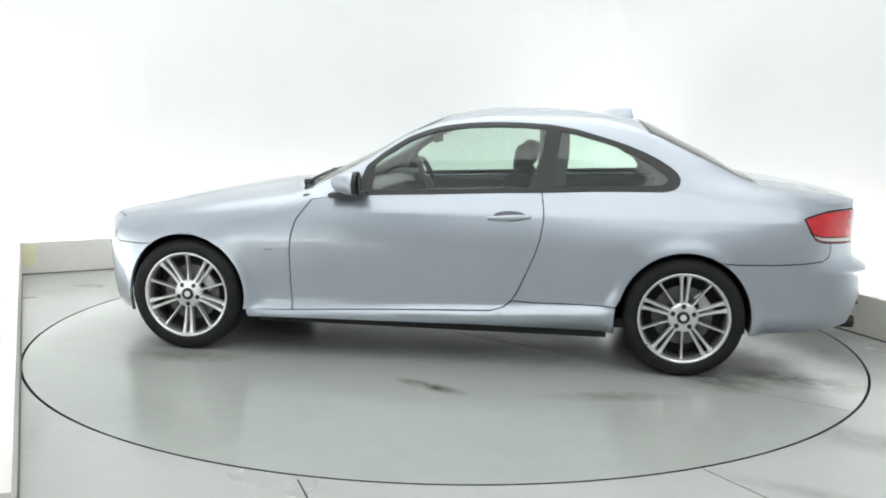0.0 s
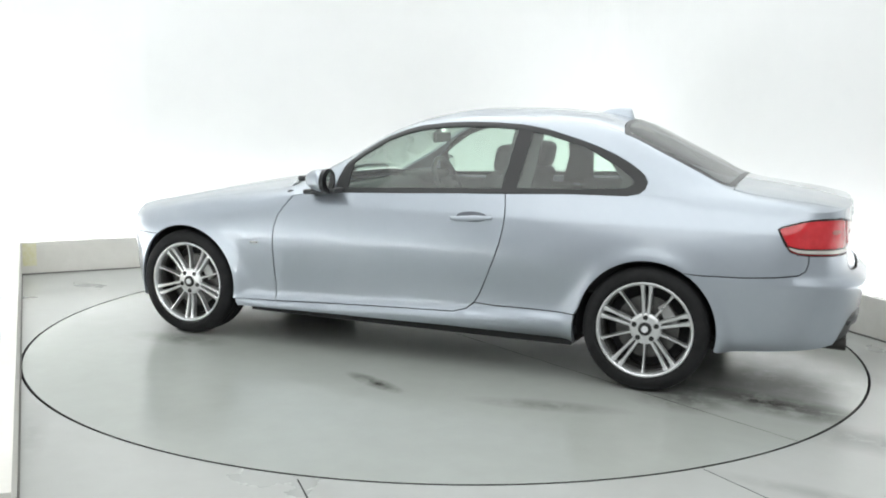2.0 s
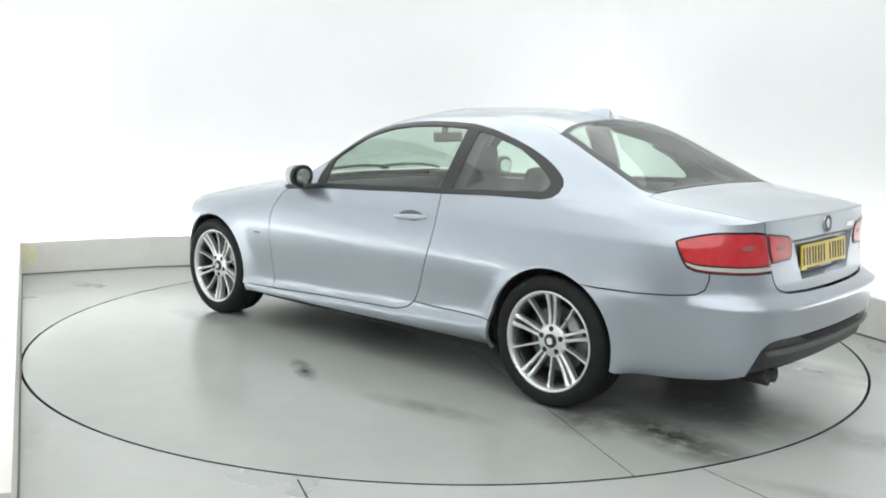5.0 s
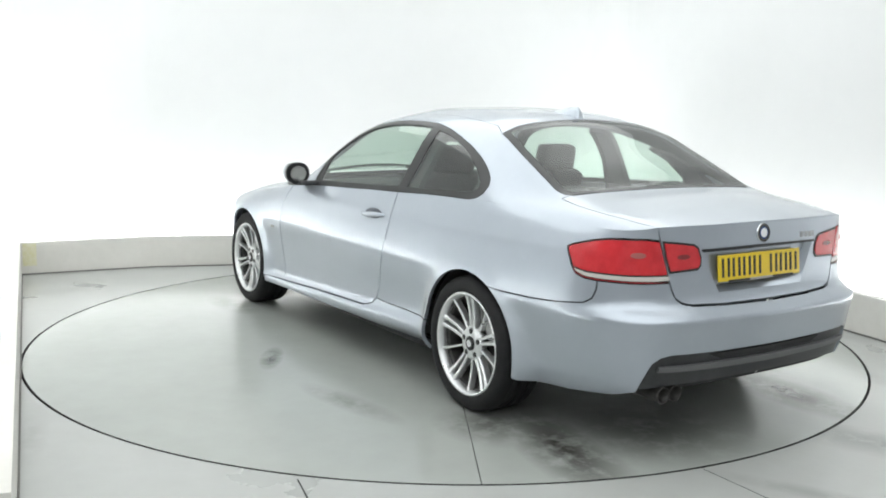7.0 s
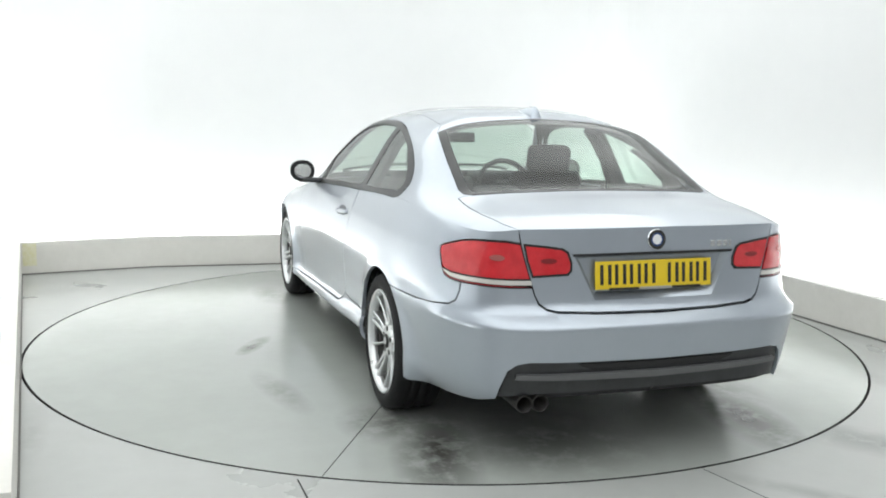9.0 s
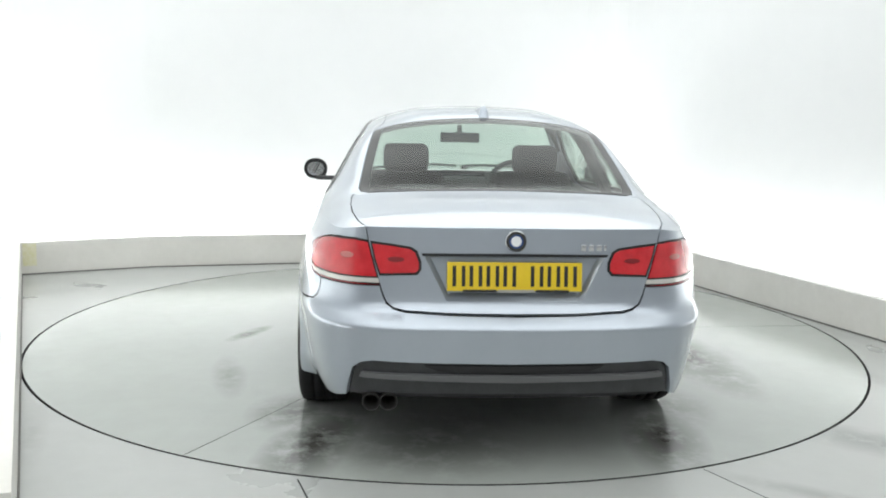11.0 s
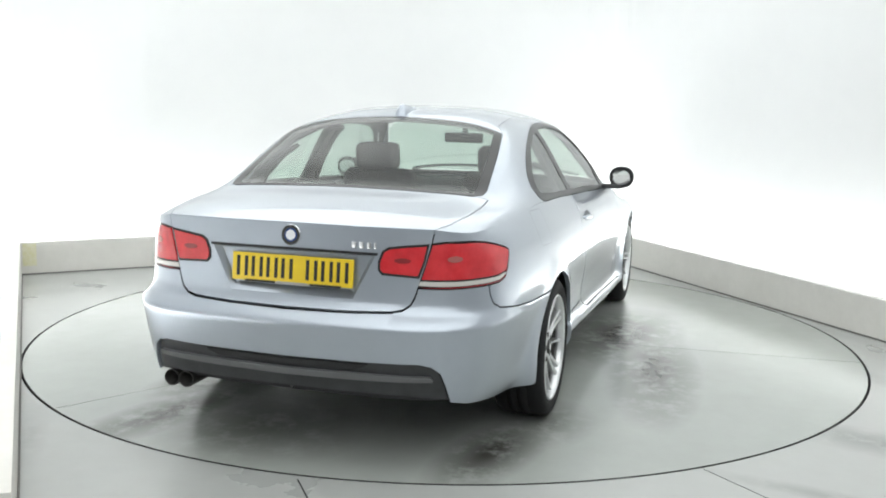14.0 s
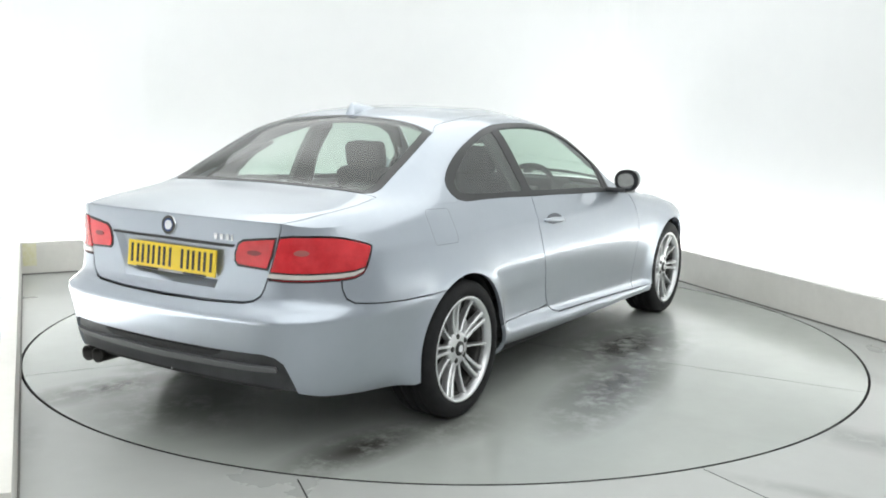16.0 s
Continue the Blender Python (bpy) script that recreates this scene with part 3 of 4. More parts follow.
def glass(name, tint, gloss):
    m = bpy.data.materials.new(name)
    m.use_nodes = True
    t = m.node_tree
    t.nodes.remove(t.nodes["Principled BSDF"])
    out = t.nodes["Material Output"]
    tr, gl, lw, pw, ma, mx = (t.nodes.new(k) for k in ("ShaderNodeBsdfTransparent", "ShaderNodeBsdfGlossy", "ShaderNodeLayerWeight", "ShaderNodeMath", "ShaderNodeMath", "ShaderNodeMixShader"))
    tr.inputs[0].default_value = (*tint, 1)
    gl.inputs["Roughness"].default_value = 0.01
    lw.inputs[0].default_value = 0.5
    pw.operation, pw.inputs[1].default_value = "POWER", 3.8
    ma.operation, ma.inputs[1].default_value, ma.inputs[2].default_value = "MULTIPLY_ADD", 0.90, gloss
    t.links.new(lw.outputs["Facing"], pw.inputs[0]), t.links.new(pw.outputs[0], ma.inputs[0])
    t.links.new(ma.outputs[0], mx.inputs[0]), t.links.new(tr.outputs[0], mx.inputs[1])
    t.links.new(gl.outputs[0], mx.inputs[2]), t.links.new(mx.outputs[0], out.inputs[0])
    return m


GLASS = glass("green_tinted_glass", (0.74, 0.86, 0.785), 0.11)
REAR_GLASS = glass("rear_window_glass", (0.66, 0.75, 0.70), 0.045)

# outlines shared between neighbours
A_FRONT = a_side(3.22, 0.62)
A_COWL = a_side(2.03, 0.86)
A_DOOR = a_side(0.772, 0.93)
A_LID = a_rear(0.570, 0.93)
DOOR_REAR = S((0.757, 0.86), (0.757, 0.80), (0.775, 0.70), (0.80, 0.62), (0.85, 0.50), (0.885, 0.42), (0.915, 0.37), (0.96, 0.33), (1.03, 0.310))
DOOR_FOOT = S((1.3, 0.30), (1.7, 0.284), (2.143, 0.262))
DOOR_FRONT = S((2.150, 0.42), (2.153, 0.58), (2.143, 0.68), (2.118, 0.77), (2.07, 0.835))
LAMP_TOP = R((0.560, 0.900), (0.61, 0.907)) + S((-0.80, 0.905), (-0.75, 0.901), (-0.70, 0.892), (-0.655, 0.880), (-0.61, 0.866))
LAMP_TIP = S((-0.594, 0.856), (-0.603, 0.838))
LAMP_FOOT = S((-0.63, 0.785), (-0.655, 0.752), (-0.69, 0.738), (-0.74, 0.733)) + R((0.665, 0.730), (0.60, 0.729), (0.514, 0.731))
LID_SIDE = R((0.505, 0.700), (0.490, 0.668), (0.463, 0.648), (0.42, 0.639), (0.25, 0.632))
BUMPER_SEAM = S((-0.742, 0.700), (-0.73, 0.660), (-0.70, 0.640), (-0.60, 0.628), (-0.45, 0.619), (-0.263, 0.617))
REAR_ARCH = arch(0.0, 120, 14)
REAR_ARCH_BACK = arch(0.0, 193, 120)
FRONT_ARCH = arch(2.76, 55, 191)
FRONT_ARCH_FORE = arch(2.76, -14, 55)
SILL_TOP = S((0.36, 0.362), (0.60, 0.363), (0.80, 0.360), (0.915, 0.366))


def both(name, sheet, material, label=""):
    return [sheet.make(name, material, CAR, label), sheet.mirrored().make(name, material, CAR, label)]


# doors
door = Sheet()
cut(door, topline(A_COWL, A_DOOR) + DOOR_REAR + DOOR_FOOT + DOOR_FRONT, flank, flip=True)
DOORS = both("door", door, PAINT)

# front wings: side, and the strip along the bonnet
wing = Sheet()
WING_FRONT = [(A_FRONT, 0.645), (A_FRONT - 0.02, 0.60)]
cut(wing, topline(A_FRONT, A_COWL, over=0.004) + DOOR_FRONT[::-1] + DOOR_FOOT[-1:] + S(*FRONT_ARCH[::-1]) + WING_FRONT[::-1], flank, flip=True, h=0.025)
BONNET_SEAM = [(3.17, 0.700), (3.0, 0.722), (2.76, 0.735), (2.45, 0.738), (2.2, 0.735), (2.10, 0.733)]
cut(wing, topplan(A_FRONT, A_COWL) + [(2.03, 0.735)] + BONNET_SEAM[::-1], upper, gap=0.0006)
both("front_wing", wing, PAINT)

# sills
sill = Sheet()
cut(sill, SILL_TOP + DOOR_REAR[-2:] + DOOR_FOOT + S((2.405, 0.258), (2.40, 0.235), (2.39, 0.213), (1.8, 0.220), (1.1, 0.224), (0.75, 0.217), (0.37, 0.203)), flank, flip=True)
both("side_sill", sill, PAINT)

# rear quarters with the roof pillars
GLASS_TOP = [(1.775, 0.985), (1.745, 1.072), (1.66, 1.145), (1.524, 1.232), (1.43, 1.270), (1.335, 1.296), (1.19, 1.315), (1.042, 1.322), (0.90, 1.322), (0.752, 1.315),
             (0.59, 1.289), (0.433, 1.247), (0.32, 1.212), (0.215, 1.171), (0.145, 1.136), (0.092, 1.103), (0.058, 1.075), (0.042, 1.046), (0.048, 1.014), (0.075, 0.990), (0.118, 0.979)]
GLASS_SILL = [(0.131, 0.979), (0.43, 0.972), (0.81, 0.957), (1.282, 0.936), (1.60, 0.922), (1.772, 0.914)]


def to_plan(points):
    return [(x, float(glass_y(x, z))) for x, z in points]


SCREEN_EDGE = [(2.045, 0.690), (1.95, 0.672), (1.75, 0.628), (1.52, 0.542), (1.38, 0.488)]
BACKLIGHT_EDGE = [(0.205, 0.545), (0.10, 0.562), (-0.05, 0.582), (-0.20, 0.598), (-0.30, 0.608), (-0.345, 0.598), (-0.362, 0.570)]
LID_SEAM = [(-0.368, 0.635), (-0.50, 0.638), (-0.65, 0.628), (-0.80, 0.602)]
quarter = Sheet()
cut(quarter, topline(A_DOOR, a_side(0.13, 0.95), 20) + topline(a_side(0.12, 0.95), A_LID, over=0.004) + LAMP_TOP + LAMP_TIP + LAMP_FOOT[:4] + BUMPER_SEAM + S(*REAR_ARCH) + SILL_TOP + DOOR_REAR[:-2][::-1], flank, flip=True, h=0.025)
cut(quarter, to_plan(GLASS_TOP) + topplan(a_side(0.128, 0.96), A_LID) + LID_SEAM[::-1] + [(-0.368, 0.57)] + BACKLIGHT_EDGE[::-1]
    + [(0.30, 0.498), (0.75, 0.470), (1.05, 0.468), (1.33, 0.482)] + SCREEN_EDGE[::-1] + [(2.05, 0.73)] + topplan(A_COWL, a_side(1.79, 0.9), 14), upper, h=0.022, gap=0.0012)
both("rear_quarter", quarter, PAINT)

# roof, bonnet, boot lid
ROOF_BACK = [(0.205, 0.545), (0.232, 0.42), (0.246, 0.25), (0.252, 0.0)]
ROOF_FRONT = [(1.38, 0.488), (1.345, 0.35), (1.325, 0.18), (1.318, 0.0)]


def whole(half):
    """A plan outline from its left half, which starts and ends on the centreline."""
    return half + [(x, -y) for x, y in half[::-1] if y > 1e-6]


roof = Sheet()
cut(roof, whole(ROOF_FRONT[::-1] + [(1.33, 0.482), (1.05, 0.468), (0.75, 0.470), (0.30, 0.498)] + ROOF_BACK), upper, h=0.035, gap=0.0012)
roof.make("roof", PAINT, CAR)
bonnet = Sheet()
cut(bonnet, whole([(2.205, 0.0), (2.19, 0.3), (2.15, 0.55), (2.10, 0.733)] + BONNET_SEAM[::-1][1:] + topplan(A_FRONT, AMAX, 18)[:-1] + [(3.515, 0.0)]), upper, h=0.035, gap=0.001)
bonnet.make("bonnet", PAINT, CAR)
lid = Sheet()
LIP = topplan(0.0, A_LID, 16)
cut(lid, whole([(-0.368, 0.0), (-0.368, 0.3)] + LID_SEAM[:1] + LID_SEAM[1:] + LIP[::-1]), upper, h=0.03)
LID_FACE = topline(0.0, A_LID, 16) + R((0.560, 0.900), (0.540, 0.82), (0.514, 0.731)) + LID_SIDE + [(0.0, 0.630)]


def whole_a(half):
    return half + [(-a, z) for a, z in half[::-1] if a > 1e-6]




def above(poly, f):
    """The part of an outline where f is not negative."""
    out = []
    for p, q in zip(poly, poly[1:] + poly[:1]):
        u, v = f(p), f(q)
        if u >= 0:
            out.append(p)
        if (u >= 0) != (v >= 0):
            t = u / (u - v)
            out.append((p[0] + (q[0] - p[0]) * t, p[1] + (q[1] - p[1]) * t))
    return out


# the lid's face round the sunken number-plate field
FIELD_TOP, FIELD_FOOT, FIELD_A, FIELD_B = 0.852, 0.676, 0.345, 0.262
FACE = densify(inset(whole_a(LID_FACE) if signed_area(whole_a(LID_FACE)) > 0 else whole_a(LID_FACE)[::-1], 0.003), 0.02)
slant = lambda p: abs(p[0]) - FIELD_B - (FIELD_A - FIELD_B) * (p[1] - FIELD_FOOT) / (FIELD_TOP - FIELD_FOOT)
MID = above(above(FACE, lambda p: p[1] - FIELD_FOOT), lambda p: FIELD_TOP - p[1])
for piece in (above(FACE, lambda p: p[1] - FIELD_TOP), above(FACE, lambda p: FIELD_FOOT - p[1]),
              above(above(MID, lambda p: p[0]), slant), above(above(MID, lambda p: -p[0]), slant)):
    cut(lid, piece, flank, h=0.025, gap=0, flange=0.012, flip=True)
FIELD = [(FIELD_A, FIELD_TOP), (FIELD_B, FIELD_FOOT), (-FIELD_B, FIELD_FOOT), (-FIELD_A, FIELD_TOP)]
cut(lid, inset(FIELD if signed_area(FIELD) > 0 else FIELD[::-1], 0.012), flank, h=0.03, gap=0, flange=0, lift=-0.028, flip=True)
_o = np.array(densify(FIELD, 0.03))
_i = _o + np.stack([-np.sign(_o[:, 0]) * 0.020 * (np.abs(_o[:, 0]) > 0.2), np.where(_o[:, 1] > FIELD_TOP - 0.001, -0.012, np.where(_o[:, 1] < FIELD_FOOT + 0.001, 0.032, 0.0))], 1)
_no = normals_of(flank, _o, True)
_vo, _vi = flank(_o), flank(_i) - normals_of(flank, _i, True) * 0.029
_k = len(_o)
_sn = _vi.mean(0) - (_vo + _vi) / 2
_sn = _sn / np.linalg.norm(_sn, axis=1)[:, None] * 0.7 + _no * 0.7
_ring = [(j, (j + 1) % _k, (j + 1) % _k + _k, j + _k) for j in range(_k)]
lid.add(np.concatenate([_vo, _vi]), np.concatenate([_sn, _sn]), _ring)
LID = lid.make("boot_lid", PAINT, CAR)

# bumpers
INSERT_TOP = R((0.640, 0.290), (0.632, 0.35), (0.615, 0.415), (0.585, 0.440), (0.54, 0.450), (0.34, 0.447)) + [(0.0, 0.445)]
bumper = Sheet()
half = [(0.0, 0.626)] + [(a, z - 0.003) for a, z in LID_SIDE[::-1]] + LAMP_FOOT[::-1][:4] + BUMPER_SEAM + S(*REAR_ARCH_BACK[::-1]) + S((-0.36, 0.232), (-0.60, 0.245), (-0.80, 0.268)) + INSERT_TOP
cut(bumper, whole_a(half), flank, h=0.025, flip=True)
BUMPER = bumper.make("rear_bumper", PAINT, CAR)
diffuser = Sheet()
cut(diffuser, whole_a(INSERT_TOP[::-1] + [(a_rear(0.62, 0.29), 0.298), (a_rear(0.5, 0.31), 0.311), (0.0, 0.313)]), flank, h=0.03, lift=-0.012, flip=True)
DIFFUSER = diffuser.make("bumper_insert", BLACK_PLASTIC, CAR, "matt black plastic bumper insert")
slot = Sheet()
cut(slot, whole_a([(0.0, 0.440), (a_rear(0.35, 0.44), 0.441), (a_rear(0.335, 0.43), 0.428), (a_rear(0.29, 0.41), 0.412), (0.0, 0.408)]), flank, h=0.03, lift=-0.004, flip=True)
slot.make("slot_shade", DARK, DIFFUSER, "dark panel standing for the shade of a recessed slot")
lipstrip = Sheet()
cut(lipstrip, whole_a([(0.0, 0.402), (a_rear(0.30, 0.40), 0.404), (a_rear(0.585, 0.40), 0.404), (a_rear(0.592, 0.37), 0.380), (a_rear(0.30, 0.37), 0.374), (0.0, 0.370)]), flank, h=0.03, lift=0.006, flange=0.024, flip=True)
lipstrip.make("diffuser_lip", mat("lip_highlight_grey", (0.12, 0.122, 0.125), 0.34), DIFFUSER)
nose = Sheet()
half = [(AMAX, float(along(TOPZ, AMAX)))] + topline(AMAX, A_FRONT, 20)[1:] + WING_FRONT + S(*FRONT_ARCH_FORE[::-1]) + [(a_side(3.1, 0.21), 0.205), (a_side(3.28, 0.2), 0.195), (AMAX - 0.2, 0.19), (AMAX, 0.19)]
cut(nose, half, flank, h=0.03, gap=0.002, flip=True)
nm = nose.mirrored()
nose.add(nm.v, nm.n, nm.f)
nose.make("front_bumper", PAINT, CAR)
head = Sheet()
cut(head, [(A_FRONT + 0.00, 0.652), (A_FRONT + 0.10, 0.655), (A_FRONT + 0.30, 0.640), (A_FRONT + 0.33, 0.585), (A_FRONT + 0.15, 0.575), (A_FRONT + 0.03, 0.61)], flank, h=0.03, lift=0.004, gap=0, flip=True)
both("headlight", head, CLEAR_LENS, "clear headlight lens")

# windows
screen = Sheet()
cut(screen, whole(ROOF_FRONT[::-1] + SCREEN_EDGE[::-1] + [(2.10, 0.40), (2.125, 0.2), (2.13, 0.0)]), upper, h=0.04, lift=0.001, gap=0.004, flange=0.006)
SCREEN = screen.make("windscreen", GLASS, CAR, "clear green-tinted windscreen")
backlight = Sheet()
BACK_HALF = ROOF_BACK[::-1] + BACKLIGHT_EDGE[1:] + [(-0.366, 0.3), (-0.366, 0.0)]
BACK_FULL = densify(whole(BACK_HALF), 0.03)
if signed_area(BACK_FULL) < 0:
    BACK_FULL = BACK_FULL[::-1]
BACK_CLEAR = [(x, y * 0.97) for x, y in inset(BACK_FULL, 0.026)]  # the black border is wider at the sides
cut(backlight, BACK_CLEAR, upper, h=0.04, lift=0.001, gap=0, flange=0.005)
BACKLIGHT = backlight.make("rear_window", REAR_GLASS, CAR, "tinted rear window")
frit = Sheet()
band(frit, inset(BACK_FULL, 0.003), BACK_CLEAR, upper, lift=0.001)
frit.make("rear_window_seal", BLACK_TRIM, CAR, "black rear window border")
cowl = Sheet()
cut(cowl, whole([(2.133, 0.0), (2.128, 0.2), (2.10, 0.40), (2.05, 0.69), (2.03, 0.73), (2.097, 0.73), (2.147, 0.55), (2.187, 0.3), (2.202, 0.0)]), upper, h=0.03, lift=-0.008)
cowl.make("scuttle_panel", BLACK_PLASTIC, CAR)
DLO = densify(GLASS_TOP + GLASS_SILL, 0.02)
if signed_area(DLO) < 0:
    DLO = DLO[::-1]
DLO_IN = [(x + 0.14 * max(0.0, 0.38 - x), z + 0.14 * max(0.0, 0.38 - x) / 0.3 * (1.06 - z)) for x, z in inset(DLO, 0.024)]  # a wider black edge at the rear
trim = Sheet()
band(trim, inset(DLO, 0.001), DLO_IN, cabin_side, lift=0.002, flip=True)
both("window_trim", trim, BLACK_TRIM, "black side window surround")


def clip_half(poly, x0, slope, keep_front):
    """The part of an outline in front of or behind a leaning line x = x0 + slope (z - 1)."""
    f = lambda p: (p[0] - x0 - slope * (p[1] - 1.0)) * (1 if keep_front else -1)
    out = []
    for p, q in zip(poly, poly[1:] + poly[:1]):
        a, b = f(p), f(q)
        if a >= 0:
            out.append(p)
        if (a >= 0) != (b >= 0):
            t = a / (a - b)
            out.append((p[0] + (q[0] - p[0]) * t, p[1] + (q[1] - p[1]) * t))
    return out


door_glass = Sheet()
cut(door_glass, clip_half(clip_half(DLO_IN, 0.800, -0.12, True), 1.70, -0.05, False), cabin_side, h=0.04, gap=0, flange=0.004, lift=-0.004, flip=True)
quarter_glass = Sheet()
cut(quarter_glass, clip_half(DLO_IN, 0.715, -0.12, False), cabin_side, h=0.04, gap=0, flange=0.004, lift=-0.003, flip=True)
b_pillar = Sheet()
cut(b_pillar, clip_half(clip_half(DLO_IN, 0.715, -0.12, True), 0.800, -0.12, False), cabin_side, h=0.03, gap=0, flange=0.01, lift=-0.001, flip=True)
sail = Sheet()
cut(sail, clip_half(DLO_IN, 1.70, -0.05, True), cabin_side, h=0.03, gap=0, flange=0.01, lift=-0.001, flip=True)
both("door_window", door_glass, GLASS, "clear green-tinted glass")
both("quarter_window", quarter_glass, GLASS, "clear green-tinted glass")
both("centre_pillar", b_pillar, BLACK_TRIM, "gloss black pillar cover")
both("mirror_sail", sail, BLACK_TRIM, "black corner panel")

# tail lamps
lamp_red, lamp_white, lamp_in, core_out, core_in = Sheet(), Sheet(), Sheet(), Sheet(), Sheet()
WAIST = S((-0.640, 0.775), (-0.69, 0.763), (-0.74, 0.760)) + R((0.665, 0.758), (0.60, 0.758), (0.520, 0.759))
cut(lamp_red, LAMP_TOP + LAMP_TIP + WAIST, flank, h=0.025, gap=0.006, lift=0.003, flip=True)
cut(lamp_white, WAIST + [(a, z + 0.009) for a, z in LAMP_FOOT[::-1][:-1]], flank, h=0.025, gap=0.001, lift=0.003, flip=True)
lamp_rim = Sheet()
cut(lamp_rim, [(a, z + 0.008) for a, z in LAMP_FOOT[:-1]] + [(a, z + 0.002) for a, z in LAMP_FOOT[::-1][:-1]], flank, h=0.025, gap=0, lift=0.003, flip=True)
cut(lamp_in, R((0.549, 0.897), (0.47, 0.889), (0.400, 0.879), (0.378, 0.865), (0.362, 0.825), (0.362, 0.795), (0.376, 0.778), (0.515, 0.771), (0.535, 0.83)), flank, h=0.025, gap=0.006, lift=0.005, flip=True)


def blob(y, z, ry, rz, n=14):
    return [(a_rear(y, z) + ry * math.cos(2 * math.pi * i / n), z + rz * math.sin(2 * math.pi * i / n)) for i in range(n)]


cut(core_out, blob(0.64, 0.842, 0.045, 0.012), flank, h=0.03, gap=0, lift=0.0055, flange=0.003, flip=True)
cut(core_in, blob(0.455, 0.833, 0.035, 0.010), flank, h=0.03, gap=0, lift=0.0075, flange=0.003, flip=True)
lampbed = Sheet()
cut(lampbed, LAMP_TOP + LAMP_TIP + LAMP_FOOT, flank, h=0.04, gap=0.001, lift=-0.006, flip=True)
REFLECTOR = mat("pale_lamp_reflector", (0.55, 0.16, 0.15), 0.2, 0.5, Coat_Weight=1.0)
for beds, reds, whites, ins, c1, c2, rims in zip(both("tail_lamp", lampbed, BLACK_TRIM, "red tail lamp with a clear lower strip"), both("lens", lamp_red, RED_LENS), both("reversing_lens", lamp_white, CLEAR_LENS),
                                     both("boot_lamp", lamp_in, RED_LENS, "red lamp on the boot lid"), both("lamp_core", core_out, REFLECTOR), both("lamp_core", core_in, DARK_LENS), both("lens_rim", lamp_rim, DARK_LENS)):
    reds.parent = whites.parent = c1.parent = rims.parent = beds
    c2.parent = ins
# dark bed under the boot lamps' edge
lidbed = Sheet()
cut(lidbed, R((0.552, 0.900), (0.47, 0.892), (0.398, 0.882), (0.374, 0.867), (0.358, 0.826), (0.358, 0.793), (0.374, 0.774), (0.517, 0.768), (0.538, 0.83)), flank, h=0.03, gap=0.0, lift=0.002, flip=True)
both("boot_lamp_seal", lidbed, BLACK_TRIM)

# dark sheets behind the panels, standing for the shade inside the gaps
inner = Sheet()
cut(inner, S((0.42, 0.20), (2.36, 0.20), (2.36, 0.60), (2.2, 0.72), (2.05, 0.80), (1.9, 0.86), (0.80, 0.90), (0.2, 0.90), (-0.5, 0.88), (-0.60, 0.70), (-0.30, 0.69), (-0.1, 0.70), (0.2, 0.69), (0.36, 0.50)), flank, h=0.05, gap=0, flange=0, lift=-0.03, flip=True)
both("gap_shade_body", inner, DARK)
inner = Sheet()
cut(inner, whole_a([(0.0, 0.28), (0.0, 0.90), (a_rear(0.55, 0.9), 0.88), (a_side(-0.5, 0.85), 0.85), (a_side(-0.40, 0.7), 0.68), (a_side(-0.40, 0.3), 0.28)][::-1]), flank, h=0.05, gap=0, flange=0, lift=-0.035, flip=True)
inner.make("gap_shade_tail", DARK, CAR)


# ---- shapes for the car's smaller parts ----
def lathe(bm, profile, n=48, axis="Y", closed=False):
    """Turns a profile of (radius, height) round an axis."""
    rings = []
    for r, h in profile:
        ringv = []
        for i in range(n):
            t = 2 * math.pi * i / n
            c, s = r * math.cos(t), r * math.sin(t)
            ringv.append(bm.verts.new((c, h, s) if axis == "Y" else (h, c, s) if axis == "X" else (c, s, h)))
        rings.append(ringv)
    pairs = list(zip(rings, rings[1:])) + ([(rings[-1], rings[0])] if closed else [])
    for a, b in pairs:
        for i in range(n):
            bm.faces.new((a[i], a[(i + 1) % n], b[(i + 1) % n], b[i]))
    if not closed:
        for ringv in (rings[0], rings[-1]):
            bm.faces.new(ringv)
    bmesh.ops.recalc_face_normals(bm, faces=bm.faces)
    return bm


def rounded_box(bm, m, sx, sy, sz, r=0.02, seg=3, taper=1.0):
    made = bmesh.ops.create_cube(bm, size=1.0)["verts"]
    for v in made:
        k = taper if v.co.z > 0 else 1.0
        v.co = Vector((v.co.x * sx * k, v.co.y * sy * k, v.co.z * sz))
    edges = list({e for v in made for e in v.link_edges})
    out = bmesh.ops.bevel(bm, geom=edges, offset=r, segments=seg, profile=0.6, affect="EDGES")
    verts = {v for f in out["faces"] for v in f.verts} | {v for v in made if v.is_valid}
    bmesh.ops.transform(bm, matrix=m, verts=list(verts))
    return bm


def box_part(name, m, size, r, material, parent, label="", taper=1.0):
    bm = bmesh.new()
    rounded_box(bm, m, *size, r, taper=taper)
    return part(name, bm, material, parent, label, smooth=True)


def tube(bm, points, r, n=8):
    """A round bar through the points."""
    rings = []
    for i, p in enumerate(points):
        d = (Vector(points[min(i + 1, len(points) - 1)]) - Vector(points[max(i - 1, 0)])).normalized()
        u = d.orthogonal().normalized()
        w = d.cross(u)
        rings.append([bm.verts.new(Vector(p) + (u * math.cos(2 * math.pi * k / n) + w * math.sin(2 * math.pi * k / n)) * r) for k in range(n)])
    for a, b in zip(rings, rings[1:]):
        for k in range(n):
            bm.faces.new((a[k], a[(k + 1) % n], b[(k + 1) % n], b[k]))
    bm.faces.new(rings[0][::-1]), bm.faces.new(rings[-1])
    bmesh.ops.recalc_face_normals(bm, faces=bm.faces)
